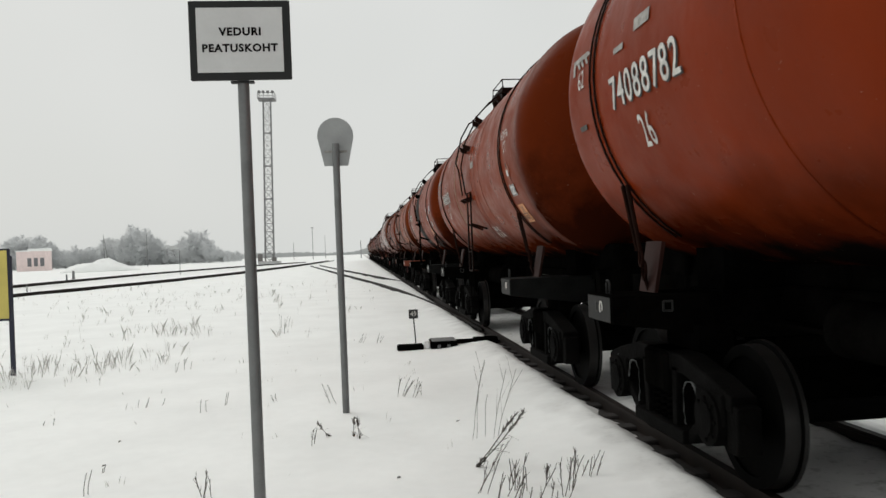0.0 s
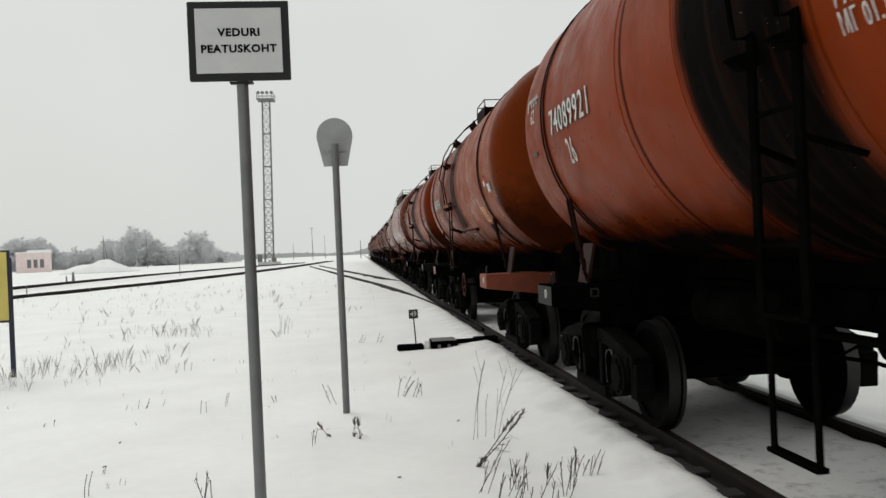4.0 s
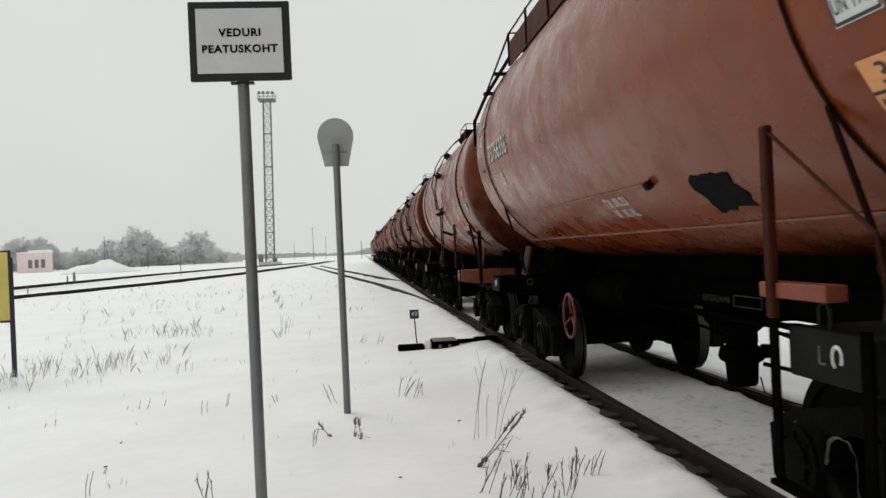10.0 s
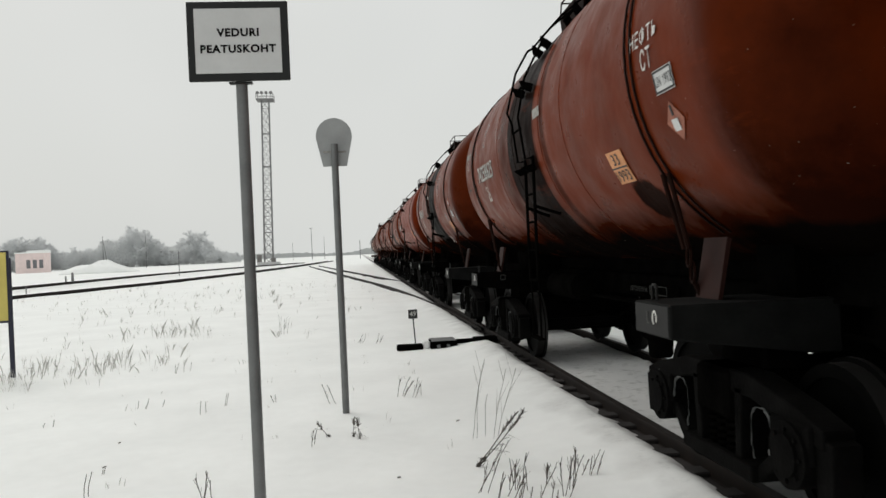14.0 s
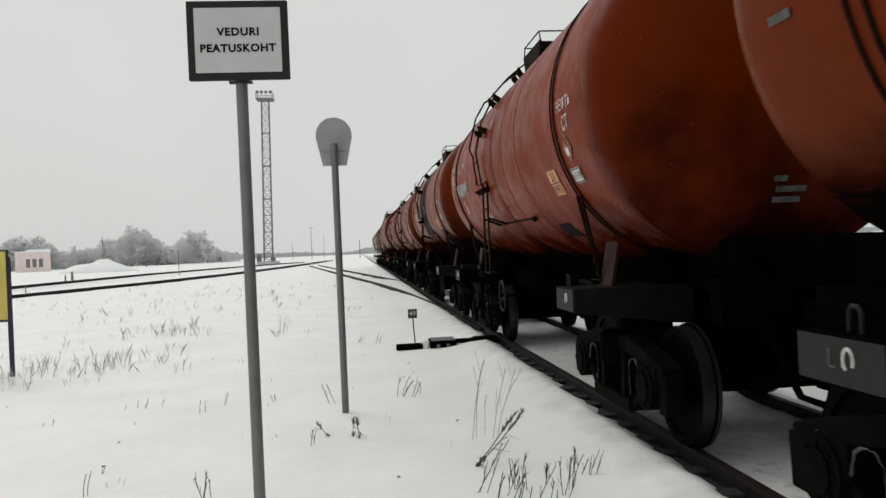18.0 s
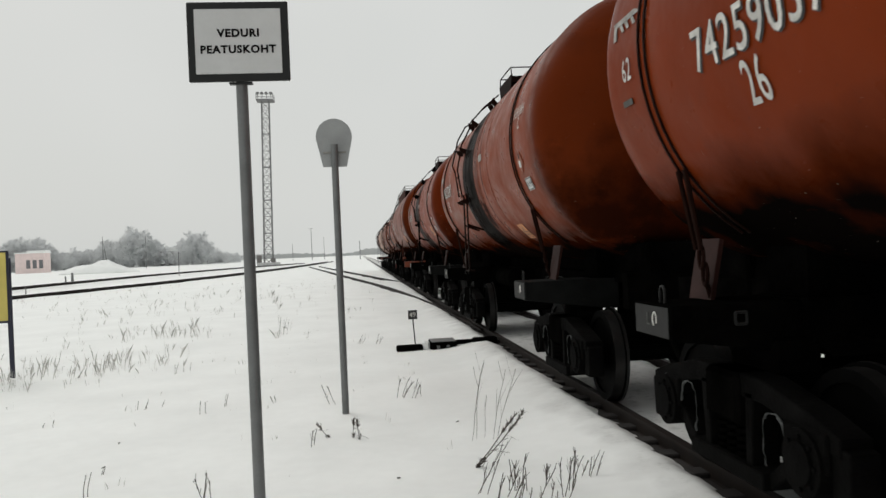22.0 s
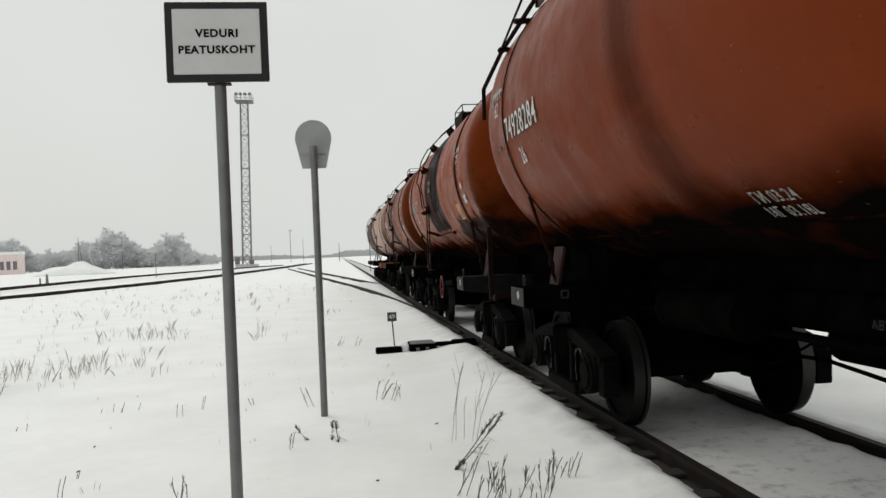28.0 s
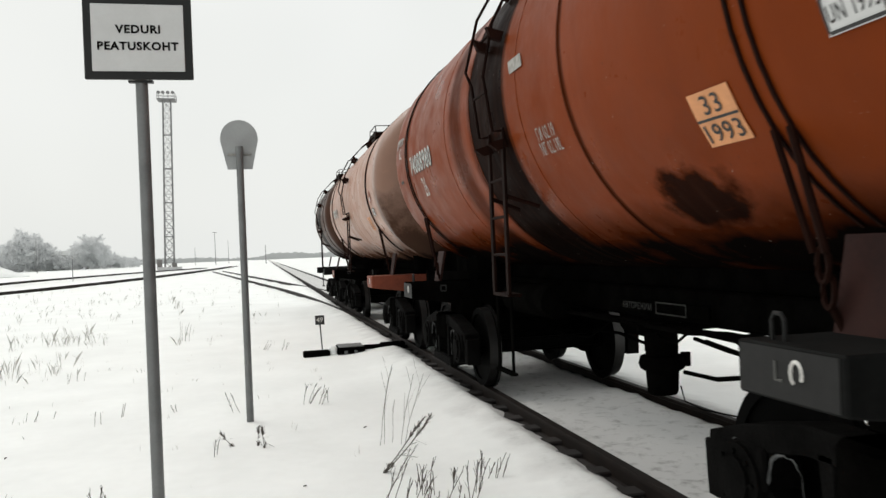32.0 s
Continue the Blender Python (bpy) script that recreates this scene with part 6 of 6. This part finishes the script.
def snow_heap():
    bm = bmesh.new()
    y = 190
    x = far_x(178, y)
    bmesh.ops.create_uvsphere(bm, u_segments=32, v_segments=14, radius=1)
    for v in bm.verts:
        r = math.hypot(v.co.x, v.co.y)
        v.co = Vector((v.co.x * 9.0, v.co.y * 4.5, max(-0.2, 0.75 * (1 - r) ** 0.8 + 0.25 * max(0, v.co.z)) * 2.9 * (1 + 0.45 * fbm(v.co.x, v.co.y, 1.9))))
    smooth(bm, 80)
    ob = new("snow_heap", mesh_of("snow_heap", bm, M_SNOW))
    ob.matrix_basis = pose(x, y, ground_z(x, y))
    tagged(ob, "heap of cleared snow beside the tracks", "snow heap")


snow_heap()


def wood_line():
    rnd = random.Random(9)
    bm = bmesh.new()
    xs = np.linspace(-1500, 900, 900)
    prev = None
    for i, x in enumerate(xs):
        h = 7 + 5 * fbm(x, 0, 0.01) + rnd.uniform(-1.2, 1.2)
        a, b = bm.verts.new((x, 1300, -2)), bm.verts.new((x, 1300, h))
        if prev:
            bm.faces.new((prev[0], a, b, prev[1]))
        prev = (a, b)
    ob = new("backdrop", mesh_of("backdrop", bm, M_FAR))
    tagged(ob, "distant wood line, haze painted as its pale colour", "woods", kind="structure")


wood_line()


# ---------- weeds ----------
def weed(name, x, y, stems, h, lean, label, seeds=0, spread=0.05, thick=0.004, head=False):
    """Dry stems; seeds: side twigs at each joint; head: a dense seed head towards the tip."""
    rnd = random.Random(int(x * 1000) + int(y * 77))
    t = thing(name, pose(x, y, ground_z(x, y) - 0.02), label, "dry weed")
    wild = 0.06 if seeds < 2 or head else 0.17
    for _ in range(stems):
        bm = bmesh.new()
        p = Vector((rnd.gauss(0, spread), rnd.gauss(0, spread), 0))
        d = Vector((lean + rnd.gauss(0, wild), rnd.gauss(0, wild), 1)).normalized()
        hh = h * rnd.uniform(0.55, 1.05)
        n, line, twigs = (22 if head else 6), [p.copy()], []
        for i in range(n):
            q = p + d * hh / n
            line.append(q)
            if head and n * 0.3 < i < n * 0.6 and i % 2:
                twigs.append((i + 1, q + Vector((rnd.uniform(0.2, 1), rnd.uniform(-1, 1), rnd.uniform(-1.2, 0.6))).normalized() * rnd.uniform(0.06, 0.15)))
            if head and (i > n * 0.62 or i < 4):
                for _ in range(seeds):
                    twigs.append((i + 1, q + (d * 1.2 + Vector((rnd.uniform(-1, 1), rnd.uniform(-1, 1), rnd.uniform(-0.6, 0.8)))).normalized() * rnd.uniform(0.018, 0.055)))
            elif not head and i >= 1 and seeds and i < n - 1:
                for _ in range(rnd.randint(0, min(2, seeds))):
                    out = (d + Vector((rnd.uniform(-0.6, 0.6), rnd.uniform(-0.6, 0.6), 0.35))).normalized()
                    twigs.append((i + 1, q + out * hh * rnd.uniform(0.14, 0.42)))
            p = q
            d = (d + Vector((rnd.gauss(0.02, 0.10 if head else 0.06), rnd.gauss(0, 0.10 if head else 0.06), 0.05 if head else 0.03)) * (6 / n)).normalized()
        rings = path_rod(bm, line, thick * 0.8, 5)
        # twigs fork off the stem and taper to a point
        for i, tip in twigs:
            k = rnd.randrange(5)
            last = [rings[i][(k + j) % 5] for j in (0, 1, 3)]
            foot = line[i]
            for u, r in ((0.5, 0.62), (1.0, 0.5)):
                at = foot + (tip - foot) * u + Vector((rnd.uniform(-1, 1), rnd.uniform(-1, 1), 0)) * thick * 0.8
                cut = [bm.verts.new(at + (v.co - foot).normalized() * thick * r) if u < 1 or j else bm.verts.new(tip) for j, v in enumerate(rings[i][m % 5] for m in (k, k + 1, k + 3))]
                for j in range(3):
                    bm.faces.new((last[j], last[(j + 1) % 3], cut[(j + 1) % 3], cut[j]))
                last = cut
            bm.faces.new(last)
        part("stem", bm, M_STALK, t)


weed("dry_weed", 0.89, 6.73, 2, 0.66, 0.95, "dry seeded weed leaning over snow", 8, 0.008, 0.0056, True)
weed("dry_weed", 1.02, 6.80, 3, 0.26, 0.5, "thin dry twigs beside a leaning weed", 1, 0.06, 0.0030)
weed("dry_weed", 1.07, 7.77, 3, 0.78, 0.10, "thin dry weed stalks in snow", 1, 0.05, 0.0028)
weed("dry_weed", 1.27, 7.77, 2, 0.76, 0.20, "thin dry weed stalks in snow", 1, 0.04, 0.0028)
for x, y, n in ((0.84, 5.95, 2), (0.96, 5.78, 2), (1.07, 5.95, 3), (1.19, 6.10, 2), (1.33, 6.05, 3), (1.40, 5.70, 2), (1.52, 5.88, 2), (1.69, 6.10, 4), (1.04, 5.60, 2), (1.22, 5.58, 3)):
    weed("dry_weed", x, y, n + 1, 0.20 + 0.05 * (n % 3), 0.22 + 0.16 * math.sin(9 * x), "tuft of dry weeds poking out of snow", 3, 0.05, 0.0040)
for x, y, n, h, lean, sd in ((0.41, 10.26, 4, 0.29, 0.4, 4), (0.62, 10.15, 3, 0.27, 0.3, 4), (-0.13, 8.15, 2, 0.27, -0.12, 5), (-0.33, 8.32, 1, 0.24, -1.2, 5), (-0.38, 10.16, 2, 0.35, -0.35, 3), (-0.53, 7.98, 2, 0.17, 0.0, 2), (-1.26, 6.31, 4, 0.23, 0.0, 3), (-2.23, 6.63, 2, 0.27, 0.1, 0), (-3.67, 9.77, 2, 0.10, 0.2, 1), (-2.38, 7.47, 2, 0.10, 0.1, 1), (-2.84, 10.60, 2, 0.17, 0.2, 0), (-2.73, 10.65, 2, 0.17, 0.3, 0), (-1.96, 10.07, 2, 0.19, 0.0, 0), (-1.86, 10.48, 2, 0.21, 0.0, 0), (-1.16, 10.48, 2, 0.12, -0.4, 2), (-3.15, 13.70, 2, 0.21, 0.2, 0), (-3.05, 13.91, 2, 0.23, 0.1, 0), (-1.92, 19.81, 6, 0.52, 0.0, 0), (-0.07, 16.93, 4, 0.26, 0.4, 0), (0.28, 16.72, 4, 0.26, 0.4, 0)):
    weed("dry_weed", x, y, n, h, lean, "small dry weed in snow", sd, 0.05, 0.004, sd == 5)


def dry_leaf(x, y, turn):
    """A small curled dead leaf lying on the snow."""
    bm = bmesh.new()
    rows = [[bm.verts.new((u * 0.020, v * 0.010 * (1 - u * u), 0.006 + 0.009 * abs(v) + 0.004 * u)) for v in (-1, 0, 1)] for u in (-0.9, -0.3, 0.3, 0.9)]
    for p, q in zip(rows, rows[1:]):
        for k in range(2):
            bm.faces.new((p[k], p[k + 1], q[k + 1], q[k]))
    bmesh.ops.solidify(bm, geom=bm.faces[:], thickness=0.003)
    ob = new("dry_leaf", mesh_of("dry_leaf", bm, M_STALK))
    ob.matrix_basis = pose(x, y, ground_z(x, y), 8, 0, turn)
    tagged(ob, "small dark dead leaf lying on snow", "leaf", "leaves on the snow")


for x, y, turn in ((0.98, 8.63, 20), (0.24, 6.54, -35), (-2.56, 8.60, 70), (-2.42, 7.64, 10)):
    dry_leaf(x, y, turn)


def grass_field():
    """Thin dry blades scattered over the snow, thicker in a few patches."""
    rnd = random.Random(17)
    verts, faces = [], []
    spots = [(rnd.gauss(-4.9, 0.75), rnd.gauss(14.9, 0.9), rnd.uniform(0.14, 0.46)) for _ in range(62)]
    spots += [(rnd.gauss(-5.5, 0.5), rnd.gauss(13.6, 0.5), rnd.uniform(0.1, 0.28)) for _ in range(26)]
    spots += [(rnd.gauss(-4.75, 0.55), rnd.gauss(20.7, 0.7), rnd.uniform(0.15, 0.5)) for _ in range(34)]
    spots += [(rnd.uniform(-26, 0.8), rnd.uniform(17, 64), rnd.uniform(0.08, 0.30)) for _ in range(430)]
    spots += [(rnd.gauss(-7.5, 3.0), rnd.gauss(37, 6), rnd.uniform(0.15, 0.45)) for _ in range(80)]
    spots += [(rnd.uniform(-8, 0.8), rnd.uniform(6, 20), rnd.uniform(0.03, 0.12)) for _ in range(90)]
    for x, y, h in spots:
        if x > branch_x(y) - 1.6:
            continue
        z = ground_z(x, y) - 0.03
        for _ in range(rnd.choice((1, 2, 2, 3, 4, 5))):
            hh = h * rnd.uniform(0.35, 1.05) + 0.03
            lx, ly = rnd.gauss(0.04, 0.22) * hh, rnd.gauss(0, 0.2) * hh
            w = rnd.uniform(0.0004, 0.0011) + 0.000014 * y
            k = len(verts)
            ox, oy = x + rnd.gauss(0, 0.05), y + rnd.gauss(0, 0.05)
            bend = (ox + lx * 0.35 + w * 0.7, oy + ly * 0.35, z + hh * 0.6)
            verts += [(ox - w, oy, z), (ox + w, oy, z), (ox, oy + w, z), bend, (ox + lx, oy + ly, z + hh)]
            faces += [(k, k + 1, k + 3), (k + 1, k + 2, k + 3), (k + 2, k, k + 3), (k, k + 3, k + 4), (k + 2, k + 3, k + 4)]
            if hh > 0.2:
                for _ in range(rnd.choice((0, 1, 2))):
                    k = len(verts)
                    sx, sy, up = rnd.gauss(0, 0.16) * hh, rnd.gauss(0, 0.1) * hh, rnd.uniform(0.12, 0.3) * hh
                    verts += [bend, (bend[0] + w, bend[1], bend[2] + 0.01), (bend[0] + sx, bend[1] + sy, bend[2] + up)]
                    faces += [(k, k + 1, k + 2)]
    me = bpy.data.meshes.new("dry_grass")
    me.from_pydata(verts, [], faces)
    me.materials.append(M_GRASS)
    tagged(new("dry_grass", me), "sparse dry grass blades sticking out of snow", "grass", kind="stuff")


grass_field()


def motions():
    turn = math.degrees(1 / 0.478)
    times = [k / 10 for k in range(321)]
    for i, w in enumerate(WAGONS):
        walk(w, [(t, pose(XC, wagon_y(i, t), 0)) for t in (0.0, 8.0, 16.0, 24.0, 28.2, 29.0, 29.6, 30.4, 31.2, 32.0)])
        for b in w.children:
            if b.name.startswith("bogie"):
                for a in b.children:
                    if a.name.startswith("wheelset"):
                        p = a.location.copy()
                        walk(a, [(t, pose(p.x, p.y, p.z, turn * run(t))) for t in times])


for side in (-1, 1):
    ballast(main, side)
sleepers(main, [y * SLEEPER_STEP for y in range(4, 110)], lambda y: XC)
motions()
